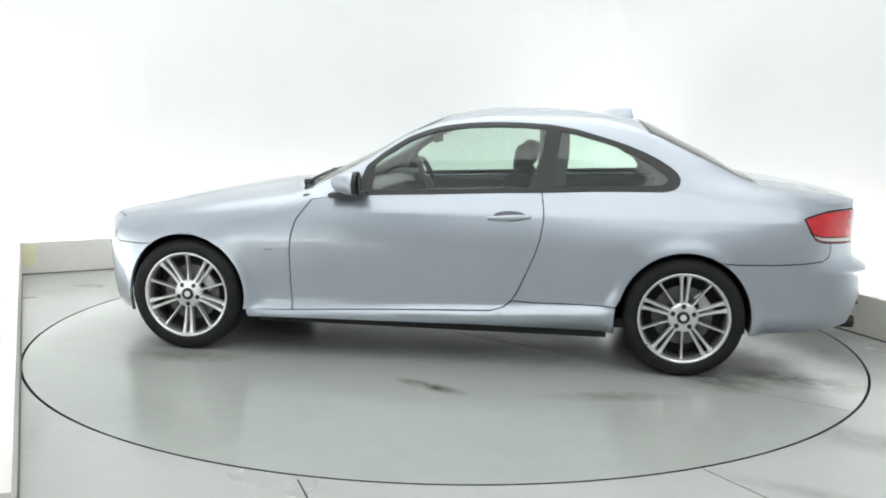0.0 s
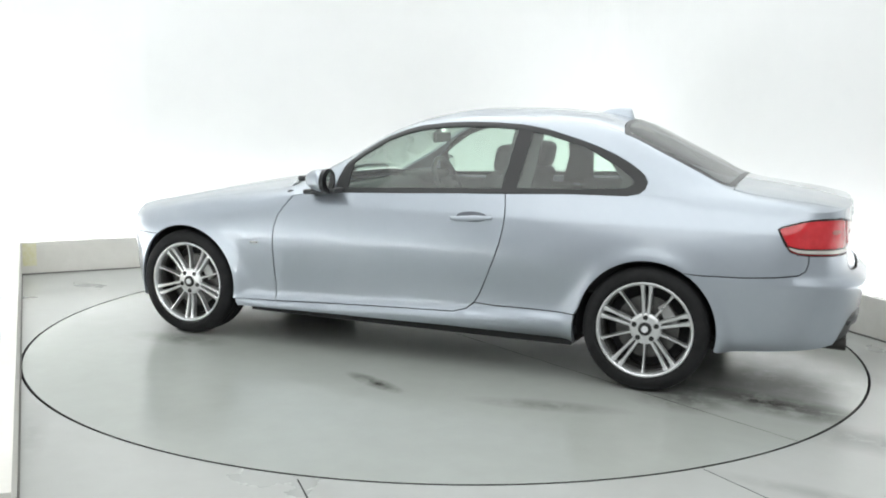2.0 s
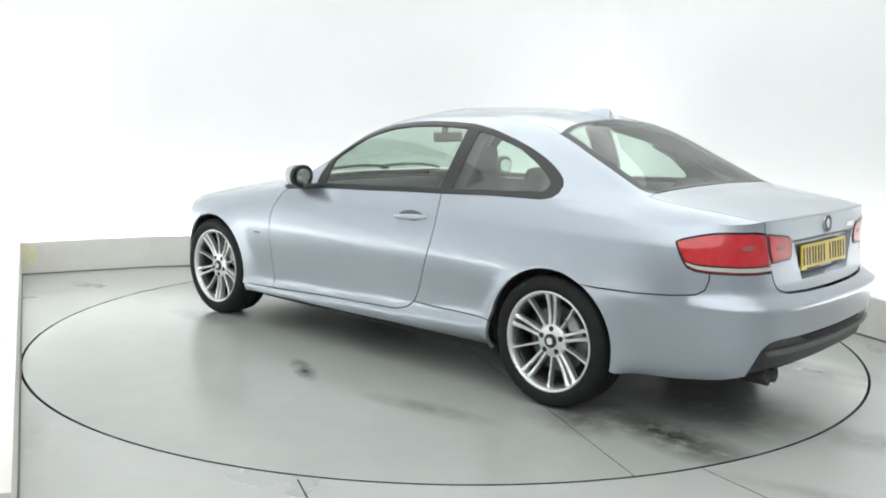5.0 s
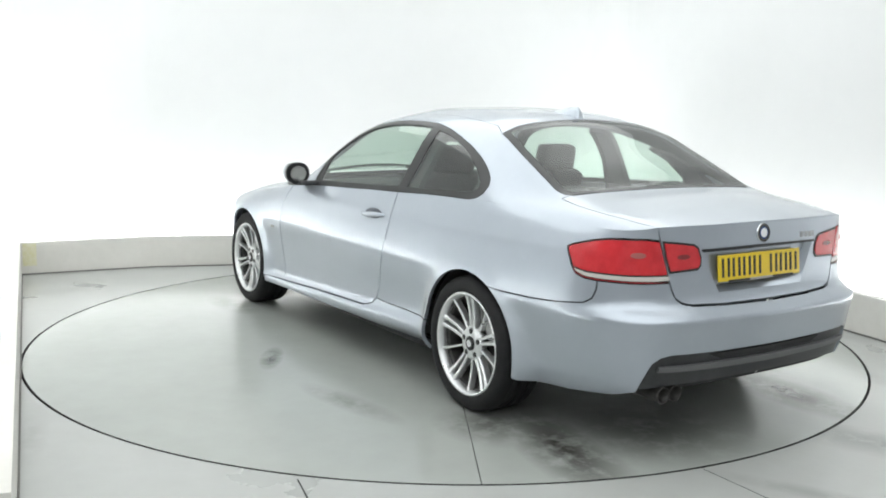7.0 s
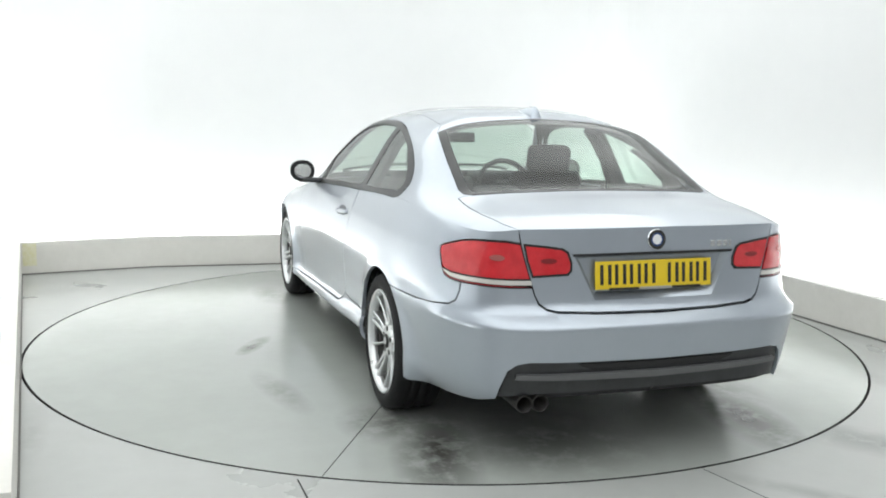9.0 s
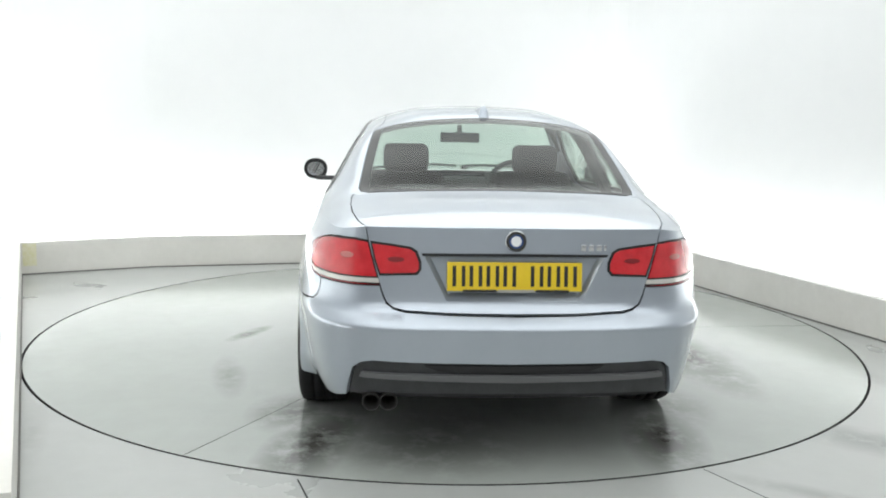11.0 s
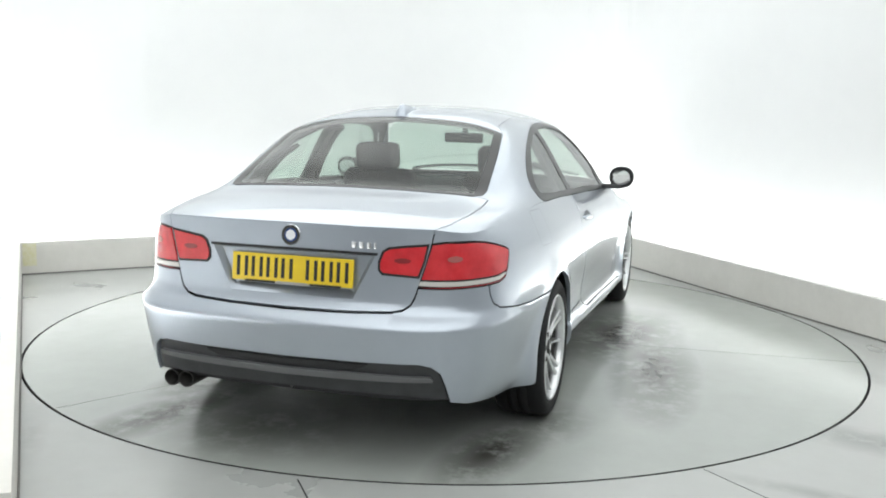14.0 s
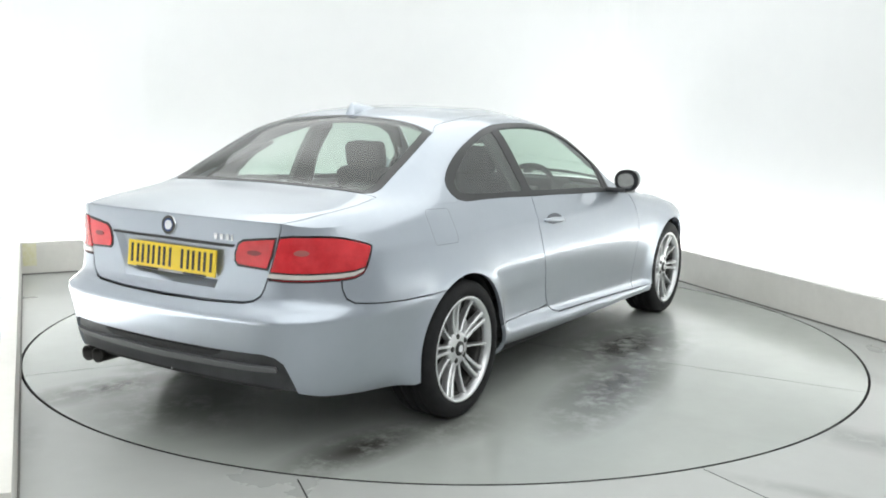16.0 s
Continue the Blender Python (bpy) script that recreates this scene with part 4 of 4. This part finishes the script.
    return bm


# ---- wheels: the axle is the wheel's y, its outer face looks to +y ----
def dish(r):
    """How far out the spokes' faces stand at the radius r."""
    return 0.076 + 0.020 * ((r - 0.09) / 0.13) ** 2 if r > 0.09 else 0.076 + 0.006 * (0.09 - r) / 0.09


def spoke_mesh(turn, side):
    """One leg of a double spoke (side -1 or 1), or a slim single spoke (side 0)."""
    bm = bmesh.new()
    rows = []
    for k in range(9):
        u = k / 8
        r = 0.060 + (0.229 - 0.060) * u
        if side:
            w = 0.0088 - 0.0012 * math.sin(math.pi * u) + 0.0016 * u + 0.004 * max(0, u - 0.85) / 0.15
            off = side * (0.0105 + 0.0115 * u)
        else:
            w = 0.0075 - 0.0020 * math.sin(math.pi * min(1, u * 0.8)) + 0.004 * max(0, u - 0.85) / 0.15
            off = 0.0
        y = dish(r) - (0.004 if side == 0 else 0.0)
        prof = [(-w * 1.15, y - 0.034), (-w, y - 0.005), (-w * 0.6, y), (w * 0.6, y), (w, y - 0.005), (w * 1.15, y - 0.034)]
        rows.append([bm.verts.new((r * math.cos(turn) - (t + off) * math.sin(turn), h, r * math.sin(turn) + (t + off) * math.cos(turn))) for t, h in prof])
    for a, b in zip(rows, rows[1:]):
        for i in range(5):
            bm.faces.new((a[i], a[i + 1], b[i + 1], b[i]))
        bm.faces.new((a[5], a[0], b[0], b[5]))
    bm.faces.new(rows[0]), bm.faces.new(rows[-1])
    bmesh.ops.recalc_face_normals(bm, faces=bm.faces)
    return bm


def build_wheel(m, turn):
    bm = bmesh.new()
    lathe(bm, [(0.236, 0.098), (0.243, 0.104), (0.2435, 0.109), (0.240, 0.112), (0.233, 0.110), (0.228, 0.102), (0.2235, 0.088), (0.222, 0.070), (0.228, 0.06)], 64, closed=True)
    wheel = part("wheel", bm, ALLOY, CAR, "silver multi-spoke alloy wheel", smooth=True)
    wheel.matrix_basis = m
    bm = bmesh.new()
    lathe(bm, [(0.2225, 0.071), (0.214, 0.05), (0.210, 0.0), (0.216, -0.08), (0.240, -0.10), (0.246, -0.10), (0.226, -0.06), (0.2235, 0.0), (0.226, 0.06)], 64, closed=True)
    part("rim_barrel", bm, BARREL_SHADE, wheel, "rim barrel coloured dark for the shade behind the spokes", smooth=True)
    bm = bmesh.new()
    half = [(0.238, 0.100), (0.246, 0.111), (0.262, 0.1165), (0.280, 0.116), (0.297, 0.111), (0.308, 0.103), (0.315, 0.090), (0.3175, 0.074), (0.318, 0.056),
            (0.318, 0.053), (0.311, 0.052), (0.311, 0.044), (0.318, 0.043), (0.3185, 0.006), (0.311, 0.005)]
    lathe(bm, half + [(r, -h) for r, h in half[::-1]] + [(0.228, -0.09), (0.228, 0.09)], 72, closed=True)
    part("tyre", bm, RUBBER, wheel, "black low-profile tyre", smooth=True)
    for k in range(5):
        t = turn + 2 * math.pi * k / 5
        for leg in (-1, 1):
            part("spoke", spoke_mesh(t, leg), ALLOY, wheel)
        part("spoke", spoke_mesh(t + math.pi / 5, 0), ALLOY, wheel)
    bm = bmesh.new()
    lathe(bm, [(0.03, 0.035), (0.078, 0.038), (0.082, 0.066), (0.077, 0.0755), (0.060, 0.0785), (0.036, 0.081), (0.030, 0.081)], 40)
    part("hub", bm, ALLOY, wheel, smooth=True)
    bm = bmesh.new()
    lathe(bm, [(0.034, 0.078), (0.034, 0.085), (0.030, 0.088), (0.001, 0.089)], 28)
    part("centre_cap", bm, PLATE_BLACK, wheel, "dark round centre cap", smooth=True)
    bm = bmesh.new()
    lathe(bm, [(0.017, 0.088), (0.017, 0.0905), (0.001, 0.0905)], 20)
    part("cap_badge", bm, BADGE_WHITE, wheel)
    for k in range(5):
        t = turn + 2 * math.pi * k / 5
        bm = bmesh.new()
        lathe(bm, [(0.0130, 0.070), (0.0130, 0.0806), (0.0115, 0.0812), (0.001, 0.0812)], 16)
        bmesh.ops.translate(bm, vec=(0.058 * math.cos(t), 0, 0.058 * math.sin(t)), verts=bm.verts)
        part("bolt_hole_shade", bm, PLATE_BLACK, wheel)
    bm = bmesh.new()
    lathe(bm, [(0.05, 0.012), (0.160, 0.012), (0.160, -0.010), (0.05, -0.010)], 48)
    part("brake_disc", bm, STEEL, wheel, "worn steel brake disc", smooth=False)
    box_part("brake_caliper", pose(-0.105, 0.012, 0.075, 0, 35, 0), (0.06, 0.075, 0.12), 0.012, CALIPER, wheel)
    bm = bmesh.new()
    lathe(bm, [(0.02, -0.03), (0.209, -0.03), (0.209, -0.036), (0.02, -0.036)], 40)
    part("wheel_back_shade", bm, DARK, wheel)
    return wheel


build_wheel(pose(0, 0.762, 0.319), radians(90))
build_wheel(pose(2.76, 0.757, 0.319), radians(54))
build_wheel(pose(0, -0.762, 0.319, 0, 0, 180), radians(78))
build_wheel(pose(2.76, -0.757, 0.319, 0, 0, 180), radians(40))

# dark liners of the wheel arches, underbody
for wx in (0.0, 2.76):
    for side in (-1, 1):
        bm = bmesh.new()
        n = 26
        rows = []
        for y in (0.842, 0.50):
            rows.append([])
            for t in np.linspace(radians(-13), radians(193), n):
                x = wx + 0.356 * math.cos(t)
                rows[-1].append(bm.verts.new((x, side * min(y, float(np.interp(x, PLAN_X[4:-4], PLAN_Y[4:-4])) - 0.045), 0.322 + 0.356 * math.sin(t))))
        for i in range(n - 1):
            bm.faces.new((rows[0][i], rows[0][i + 1], rows[1][i + 1], rows[1][i]))
        bm.faces.new(rows[1])
        part("arch_liner", bm, DARK, CAR)
bm = bmesh.new()
prism(bm, [(-0.38, -0.50), (0.38, -0.50), (0.40, -0.75), (2.37, -0.75), (2.39, -0.5), (3.13, -0.5), (3.15, -0.55), (3.28, -0.38),
           (3.28, 0.38), (3.15, 0.55), (3.13, 0.5), (2.39, 0.5), (2.37, 0.75), (0.40, 0.75), (0.38, 0.50), (-0.38, 0.50)], 0.168, 0.212)
bmesh.ops.triangulate(bm, faces=[f for f in bm.faces if len(f.verts) > 4])
part("underbody", bm, DARK, CAR)
box_part("rear_silencer", pose(-0.62, 0.1, 0.30), (0.30, 0.9, 0.13), 0.05, DARK, CAR)
bm = bmesh.new()
tube(bm, [(0.2, 0.0, 0.36), (2.76, 0.0, 0.36)], 0.04)
part("driveshaft", bm, DARK, CAR)
for wx in (0.0, 2.76):
    bm = bmesh.new()
    tube(bm, [(wx, -0.72, 0.318), (wx, 0.72, 0.318)], 0.035)
    part("axle", bm, DARK, CAR)

# exhaust pipes
for y in (0.478, 0.545):
    bm = bmesh.new()
    lathe(bm, [(0.029, -0.70), (0.032, -0.74), (0.034, -0.925), (0.035, -0.935), (0.034, -0.940), (0.030, -0.937), (0.028, -0.82), (0.004, -0.82)], 28, axis="X")
    bmesh.ops.translate(bm, vec=(0, y, 0.280), verts=bm.verts)
    part("exhaust_pipe", bm, mat("dark_exhaust_steel", (0.05, 0.048, 0.046), 0.45, 0.7) if y < 0.55 else bpy.data.materials["dark_exhaust_steel"], CAR, "dark round exhaust tailpipe", smooth=True)

# door mirrors
for side in (1, -1):
    bm = bmesh.new()
    bmesh.ops.create_uvsphere(bm, u_segments=32, v_segments=16, radius=1.0)
    bmesh.ops.bisect_plane(bm, geom=bm.verts[:] + bm.edges[:] + bm.faces[:], plane_co=(0, 0, 0), plane_no=(-1, 0, 0), clear_outer=True)
    for v in bm.verts:
        zz = math.copysign(abs(v.co.z) ** 0.9, v.co.z)
        v.co = Vector((1.772 + 0.135 * v.co.x, side * (0.925 + 0.074 * math.copysign(abs(v.co.y) ** 0.9, v.co.y) - 0.03 * max(v.co.x, 0) ** 2), 0.985 + 0.064 * zz + 0.006 * v.co.y))
    mirror = part("door_mirror", bm, PAINT, CAR, "silver-blue door mirror with a black foot", smooth=True)
    bm = bmesh.new()
    bmesh.ops.create_circle(bm, cap_ends=True, segments=32, radius=1.0)
    ext = bmesh.ops.extrude_face_region(bm, geom=bm.faces[:])
    bmesh.ops.translate(bm, vec=(0, 0, 0.02), verts=[v for v in ext["geom"] if isinstance(v, bmesh.types.BMVert)])
    for v in bm.verts:
        c, s = v.co.x, v.co.y
        v.co = Vector((1.775 - v.co.z * 1.2, side * (0.925 + 0.0755 * math.copysign(abs(c) ** 0.9, c)), 0.985 + 0.066 * math.copysign(abs(s) ** 0.9, s)))
    bmesh.ops.recalc_face_normals(bm, faces=bm.faces)
    part("mirror_rim", bm, BLACK_TRIM, mirror)
    bm = bmesh.new()
    bmesh.ops.create_circle(bm, cap_ends=True, segments=32, radius=1.0)
    for v in bm.verts:
        c, s = v.co.x, v.co.y
        v.co = Vector((1.7440 - 0.0065 * c + 0.002 * s, side * (0.925 + 0.054 * math.copysign(abs(c) ** 0.9, c)), 0.985 + 0.044 * math.copysign(abs(s) ** 0.9, s)))
    part("mirror_glass", bm, MIRROR, mirror, "silvered mirror glass")
    bm = bmesh.new()
    rounded_box(bm, pose(1.82, side * 0.862, 0.922, 0, 4, 0), 0.20, 0.12, 0.028, 0.011)
    part("mirror_foot", bm, BLACK_PLASTIC, mirror, "black plastic foot", smooth=True)

# door handles, fuel flap, wing badges
for side, owner in ((1, DOORS[0]), (-1, DOORS[1])):
    spine = []
    for k in range(13):
        u = k / 12
        x = 1.055 - 0.232 * u
        z = 0.818 - 0.006 * math.cos(math.pi * u) + 0.004
        p = flank(np.array([[a_side(x, z), z]]))[0]
        spine.append((x, side * (p[1] + 0.012 * math.sin(math.pi * u) ** 0.6), z))
    shade_oval = Sheet()
    n = 24
    cut(shade_oval, [(a_side(0.935, 0.826) + 0.088 * math.cos(2 * math.pi * i / n), 0.829 + 0.027 * math.sin(2 * math.pi * i / n)) for i in range(n)], flank, h=0.03, gap=0, flange=0, lift=0.0015, flip=True)
    if side < 0:
        shade_oval = shade_oval.mirrored()
    shade_oval.make("handle_shade", bpy.data.materials.get("handle_shadow") or mat("handle_shadow", (0.12, 0.13, 0.15), 0.5, 0.3), owner, "dark oval standing for the shade in the finger recess")
    bm = bmesh.new()
    rings = []
    for k, p in enumerate(spine):
        u = k / 12
        hh = 0.016 * (0.30 + 0.70 * math.sin(math.pi * min(max(u, 0.04), 0.96)) ** 0.5)
        rings.append([bm.verts.new((p[0], p[1] + side * 0.010 * math.cos(t), p[2] + hh * math.sin(t))) for t in np.linspace(0, 2 * math.pi, 11)[:-1]])
    for a, b in zip(rings, rings[1:]):
        for i in range(10):
            bm.faces.new((a[i], a[(i + 1) % 10], b[(i + 1) % 10], b[i]))
    bm.faces.new(rings[0]), bm.faces.new(rings[-1])
    bmesh.ops.recalc_face_normals(bm, faces=bm.faces)
    part("door_handle", bm, PAINT, owner, "body-coloured bar handle", smooth=True)
    badge = Sheet()
    cut(badge, S((2.298, 0.606), (2.245, 0.606), (2.250, 0.594), (2.298, 0.594)), flank, h=0.03, gap=0, lift=0.003, flange=0.003, flip=True)
    (badge if side > 0 else badge.mirrored()).make("wing_badge", CHROME, CAR, "small chrome badge")
flap = Sheet()
FLAP = S((-0.215, 0.83), (-0.21, 0.955), (-0.195, 0.966), (-0.05, 0.962), (-0.033, 0.945), (-0.035, 0.825), (-0.05, 0.812), (-0.20, 0.815))
FLAP = densify(FLAP if signed_area(FLAP) > 0 else FLAP[::-1], 0.02)
band(flap, FLAP, inset(FLAP, 0.0022), flank, lift=0.0008, flange=0.0, flip=True)
flap.mirrored().make("fuel_flap", mat("flap_gap_shade", (0.20, 0.215, 0.24), 0.5, 0.4), CAR, "fuel flap edge")

# roof aerial
bm = bmesh.new()
rows = []
for k in range(9):
    u = k / 8
    x = 0.45 - 0.19 * u
    hh = 0.060 * u ** 0.8 * (1 if k < 8 else 0.75)
    w = 0.040 * (1 - 0.35 * u)
    z = float(roof_z(x, 0.0))
    rows.append([bm.verts.new((x + (0.012 if j in (1, 2, 3) and k == 8 else 0), y, z + h)) for j, (y, h) in enumerate([(-w, -0.006), (-w * 0.6, hh * 0.7), (0, hh), (w * 0.6, hh * 0.7), (w, -0.006)])])
for a, b in zip(rows, rows[1:]):
    for i in range(4):
        bm.faces.new((a[i], a[i + 1], b[i + 1], b[i]))
bm.faces.new(rows[-1])
bmesh.ops.recalc_face_normals(bm, faces=bm.faces)
part("roof_aerial", bm, PAINT, CAR, "shark-fin roof aerial", smooth=True)

# number plate: characters stand as plain bars
PLATE_X = float(flank(np.array([[0.0, 0.77]]))[0][0])
PLATE_POSE = pose(PLATE_X + 0.008, 0, 0.770, 0, 6, 0)
plate = box_part("number_plate", PLATE_POSE, (0.006, 0.520, 0.111), 0.0025, YELLOW, CAR, "yellow rear number plate")
for y in (0.215, 0.150, 0.085, 0.020, -0.085, -0.150, -0.215):
    for off in (-0.0175, 0.0175):
        box_part("plate_bar", PLATE_POSE @ Matrix.Translation((-0.0036, y + off, 0.002)), (0.002, 0.014, 0.079), 0.0006, PLATE_BLACK, plate)
STRIP_GREY = mat("plate_strip_grey", (0.34, 0.33, 0.30), 0.4)
for y, w, mm in ((0.135, 0.13, PLATE_BLACK), (-0.005, 0.14, STRIP_GREY), (-0.145, 0.13, PLATE_BLACK)):
    box_part("plate_strip", PLATE_POSE @ Matrix.Translation((-0.0045, y, -0.055)), (0.003, w, 0.010), 0.0006, mm, plate)

# strip over the plate, round badge, model badge
strip = Sheet()
cut(strip, whole_a([(0.0, 0.8595), (FIELD_A + 0.008, 0.8575), (FIELD_A + 0.004, 0.8475), (0.0, 0.849)]), flank, h=0.03, gap=0, lift=0.004, flip=True)
strip.make("boot_handle_strip", BLACK_TRIM, LID, "dark strip over the number plate")
bx = float(flank(np.array([[0.0, 0.907]]))[0][0])
BADGE = Matrix.Translation((bx - 0.001, 0, 0.907)) @ pose(0, 0, 0, 0, -6, 180)
for piece_name, profile, mm in (("badge_ring", [(0.041, -0.004), (0.041, 0.004), (0.038, 0.007), (0.030, 0.007), (0.029, 0.004), (0.001, 0.004)], CHROME),
                                ("badge_border", [(0.0385, 0.003), (0.0385, 0.0078), (0.0265, 0.0078), (0.0265, 0.003)], PLATE_BLACK),
                                ("badge_disc", [(0.0265, 0.002), (0.0265, 0.007), (0.001, 0.0074)], BADGE_BLUE)):
    bm = bmesh.new()
    lathe(bm, profile, 32, axis="X")
    bmesh.ops.transform(bm, matrix=BADGE, verts=bm.verts)
    part(piece_name, bm, mm, LID, smooth=False)
bm = bmesh.new()
lathe(bm, [(0.020, 0.006), (0.020, 0.0082), (0.001, 0.0084)], 24, axis="X")
bmesh.ops.transform(bm, matrix=BADGE, verts=bm.verts)
part("badge_centre", bm, BADGE_WHITE, LID)
for y in (-0.262, -0.292, -0.322, -0.346):
    p = flank(np.array([[-a_rear(-y, 0.884), 0.884]]))[0]
    box_part("model_badge_bar", pose(p[0] - 0.001, p[1], 0.884, 0, 0, -8), (0.004, 0.020 if y > -0.33 else 0.010, 0.024), 0.001, CHROME, LID)

# wipers
for y0, y1 in ((0.56, -0.02), (-0.08, -0.60)):
    bm = bmesh.new()
    pts = [(2.105 - 0.05 * math.sin(math.pi * k / 8) * 0.6, y0 + (y1 - y0) * k / 8) for k in range(9)]
    tube(bm, [(x, y, float(roof_z(x, y)) + 0.016) for x, y in pts], 0.009)
    rounded_box(bm, Matrix.Translation((2.125, y0, float(roof_z(2.125, y0)) + 0.012)), 0.05, 0.05, 0.03, 0.01)
    part("wiper", bm, BLACK_PLASTIC, CAR, smooth=True)

# ---- inside the car ----
lining = Sheet()
cut(lining, whole(ROOF_FRONT[::-1] + [(1.33, 0.482), (1.05, 0.468), (0.75, 0.470), (0.30, 0.498)] + ROOF_BACK), upper, h=0.06, gap=0, flange=0, lift=-0.028)
lining.make("headlining", LINING, CAR)
pillar = Sheet()
cut(pillar, [(1.70, 0.66), (1.55, 0.575), (1.38, 0.488), (1.05, 0.468), (0.75, 0.470), (0.30, 0.498), (0.205, 0.545), (-0.05, 0.582), (-0.30, 0.608), (-0.30, 0.70), (0.0, 0.70)]
    + [(x, float(glass_y(x, z)) + 0.004) for x, z in GLASS_TOP[::-1][4:-2]], upper, h=0.04, gap=0, flange=0, lift=-0.022)
both("pillar_lining", pillar, CABIN_GREY)
belt_pillar = Sheet()
cut(belt_pillar, [(0.66, 0.93), (0.87, 0.93), (0.80, 1.12), (0.80, 1.315), (0.64, 1.30), (0.64, 1.12)], cabin_side, h=0.04, gap=0, flange=0.03, lift=-0.025, flip=True)
both("centre_pillar_trim", belt_pillar, CABIN_GREY, "dark grey inner pillar trim")
rear_trim = Sheet()
cut(rear_trim, [(-0.10, 0.99), (0.20, 0.985), (0.175, 1.06), (0.25, 1.155), (0.36, 1.215), (0.20, 1.19), (0.02, 1.10)], cabin_side, h=0.03, gap=0, flange=0.02, lift=-0.03, flip=True)
both("rear_pillar_trim", rear_trim, CABIN_GREY, "dark grey inner pillar trim")


def seat(side):
    """One front seat; its parts lean on one another."""
    y = side * 0.365
    base = box_part("front_seat", pose(1.30, y, 0.42, 0, -6, 0), (0.56, 0.50, 0.16), 0.05, CLOTH, CAR, "black front seat")
    box_part("seat_back", pose(1.00, y, 0.72, 0, -16, 0), (0.14, 0.50, 0.66), 0.055, CLOTH, base, taper=0.86)
    for dy in (-0.19, 0.19):
        box_part("seat_bolster", pose(1.055, y + dy, 0.68, 0, -16, 0), (0.15, 0.11, 0.50), 0.045, CLOTH, base)
    box_part("headrest", pose(0.895, y, 1.115, 0, -10, 0), (0.105, 0.255, 0.155), 0.045, CLOTH, base)
    for dy in (-0.06, 0.06):
        bm = bmesh.new()
        tube(bm, [(0.918, y + dy, 1.0), (0.90, y + dy, 1.08)], 0.007)
        part("headrest_post", bm, CHROME, base)


seat(1), seat(-1)
bench = box_part("rear_bench", pose(0.42, 0, 0.43, 0, -8, 0), (0.46, 1.14, 0.17), 0.05, CLOTH, CAR, "black rear bench")
box_part("bench_back", pose(0.10, 0, 0.70, 0, -24, 0), (0.14, 1.16, 0.58), 0.05, CLOTH, bench)
for y in (0.33, -0.33):
    box_part("rear_headrest", pose(-0.035, y, 0.985, 0, -22, 0), (0.085, 0.24, 0.11), 0.035, CLOTH, bench)
box_part("parcel_shelf", pose(-0.18, 0, 0.945), (0.40, 1.16, 0.03), 0.012, CABIN_GREY, CAR)
bm = bmesh.new()
prism(bm, [(-0.30, -0.70), (2.0, -0.74), (2.0, 0.74), (-0.30, 0.70)], 0.225, 0.27)
part("cabin_floor", bm, CABIN_GREY, CAR)
dash = box_part("dashboard", pose(1.86, 0, 0.80, 0, 8, 0), (0.42, 1.36, 0.26), 0.08, CABIN_GREY, CAR)
box_part("instrument_hood", pose(1.71, -0.36, 0.945), (0.20, 0.36, 0.07), 0.03, CABIN_GREY, dash)
box_part("centre_console", pose(1.35, 0, 0.46), (0.80, 0.20, 0.26), 0.04, CABIN_GREY, CAR)
bm = bmesh.new()
N1, N2 = 36, 10
rings = []
for i in range(N1):
    t = 2 * math.pi * i / N1
    rings.append([bm.verts.new(((0.017 * math.sin(u)), (0.183 + 0.017 * math.cos(u)) * math.cos(t), (0.183 + 0.017 * math.cos(u)) * math.sin(t))) for u in np.linspace(0, 2 * math.pi, N2 + 1)[:-1]])
for i in range(N1):
    a, b = rings[i], rings[(i + 1) % N1]
    for k in range(N2):
        bm.faces.new((a[k], a[(k + 1) % N2], b[(k + 1) % N2], b[k]))
WHEEL_POSE = pose(1.55, -0.365, 0.885, 0, 22, 0)
bmesh.ops.transform(bm, matrix=WHEEL_POSE, verts=bm.verts)
bmesh.ops.recalc_face_normals(bm, faces=bm.faces)
steering = part("steering_wheel", bm, CABIN_GREY, CAR, "black three-spoke steering wheel", smooth=True)
box_part("steering_boss", WHEEL_POSE @ pose(0.012, 0, -0.01), (0.05, 0.15, 0.13), 0.03, CABIN_GREY, steering)
for dy, dz, rx in ((0.11, 0.0, 0), (-0.11, 0.0, 0), (0.0, -0.11, 90)):
    box_part("steering_spoke", WHEEL_POSE @ pose(0.008, dy, dz, rx), (0.015, 0.14, 0.035), 0.006, CABIN_GREY, steering)
mir = box_part("interior_mirror", pose(1.45, 0.015, 1.212, 0, 6, 0), (0.03, 0.245, 0.062), 0.014, CABIN_GREY, CAR)
box_part("mirror_stem", pose(1.475, 0.015, 1.255), (0.03, 0.03, 0.07), 0.01, CABIN_GREY, mir)
for side, owner in ((1, DOORS[0]), (-1, DOORS[1])):
    box_part("door_card", pose(1.45, side * 0.765, 0.63, side * -2, 0, 0), (1.30, 0.06, 0.56), 0.025, CABIN_GREY, owner)
for side in (1, -1):
    box_part("side_card", pose(0.36, side * 0.71, 0.70, side * -4, 0, 0), (0.72, 0.05, 0.50), 0.02, CABIN_GREY, CAR)
box_part("bulkhead", pose(2.08, 0, 0.62), (0.04, 1.40, 0.58), 0.01, DARK, CAR)


# ---- what moves ----
def motions():
    steps = [0.5 * i for i in range(33)]
    walk(TURNTABLE, [(t, pose(0, 0, 0, 0, 0, turn_at(t))) for t in steps])
    walk(CAR, [(t, pose(0, 0, 0, 0, 0, turn_at(t)) @ Matrix.Translation(-CAR_OFFSET)) for t in steps])


motions()
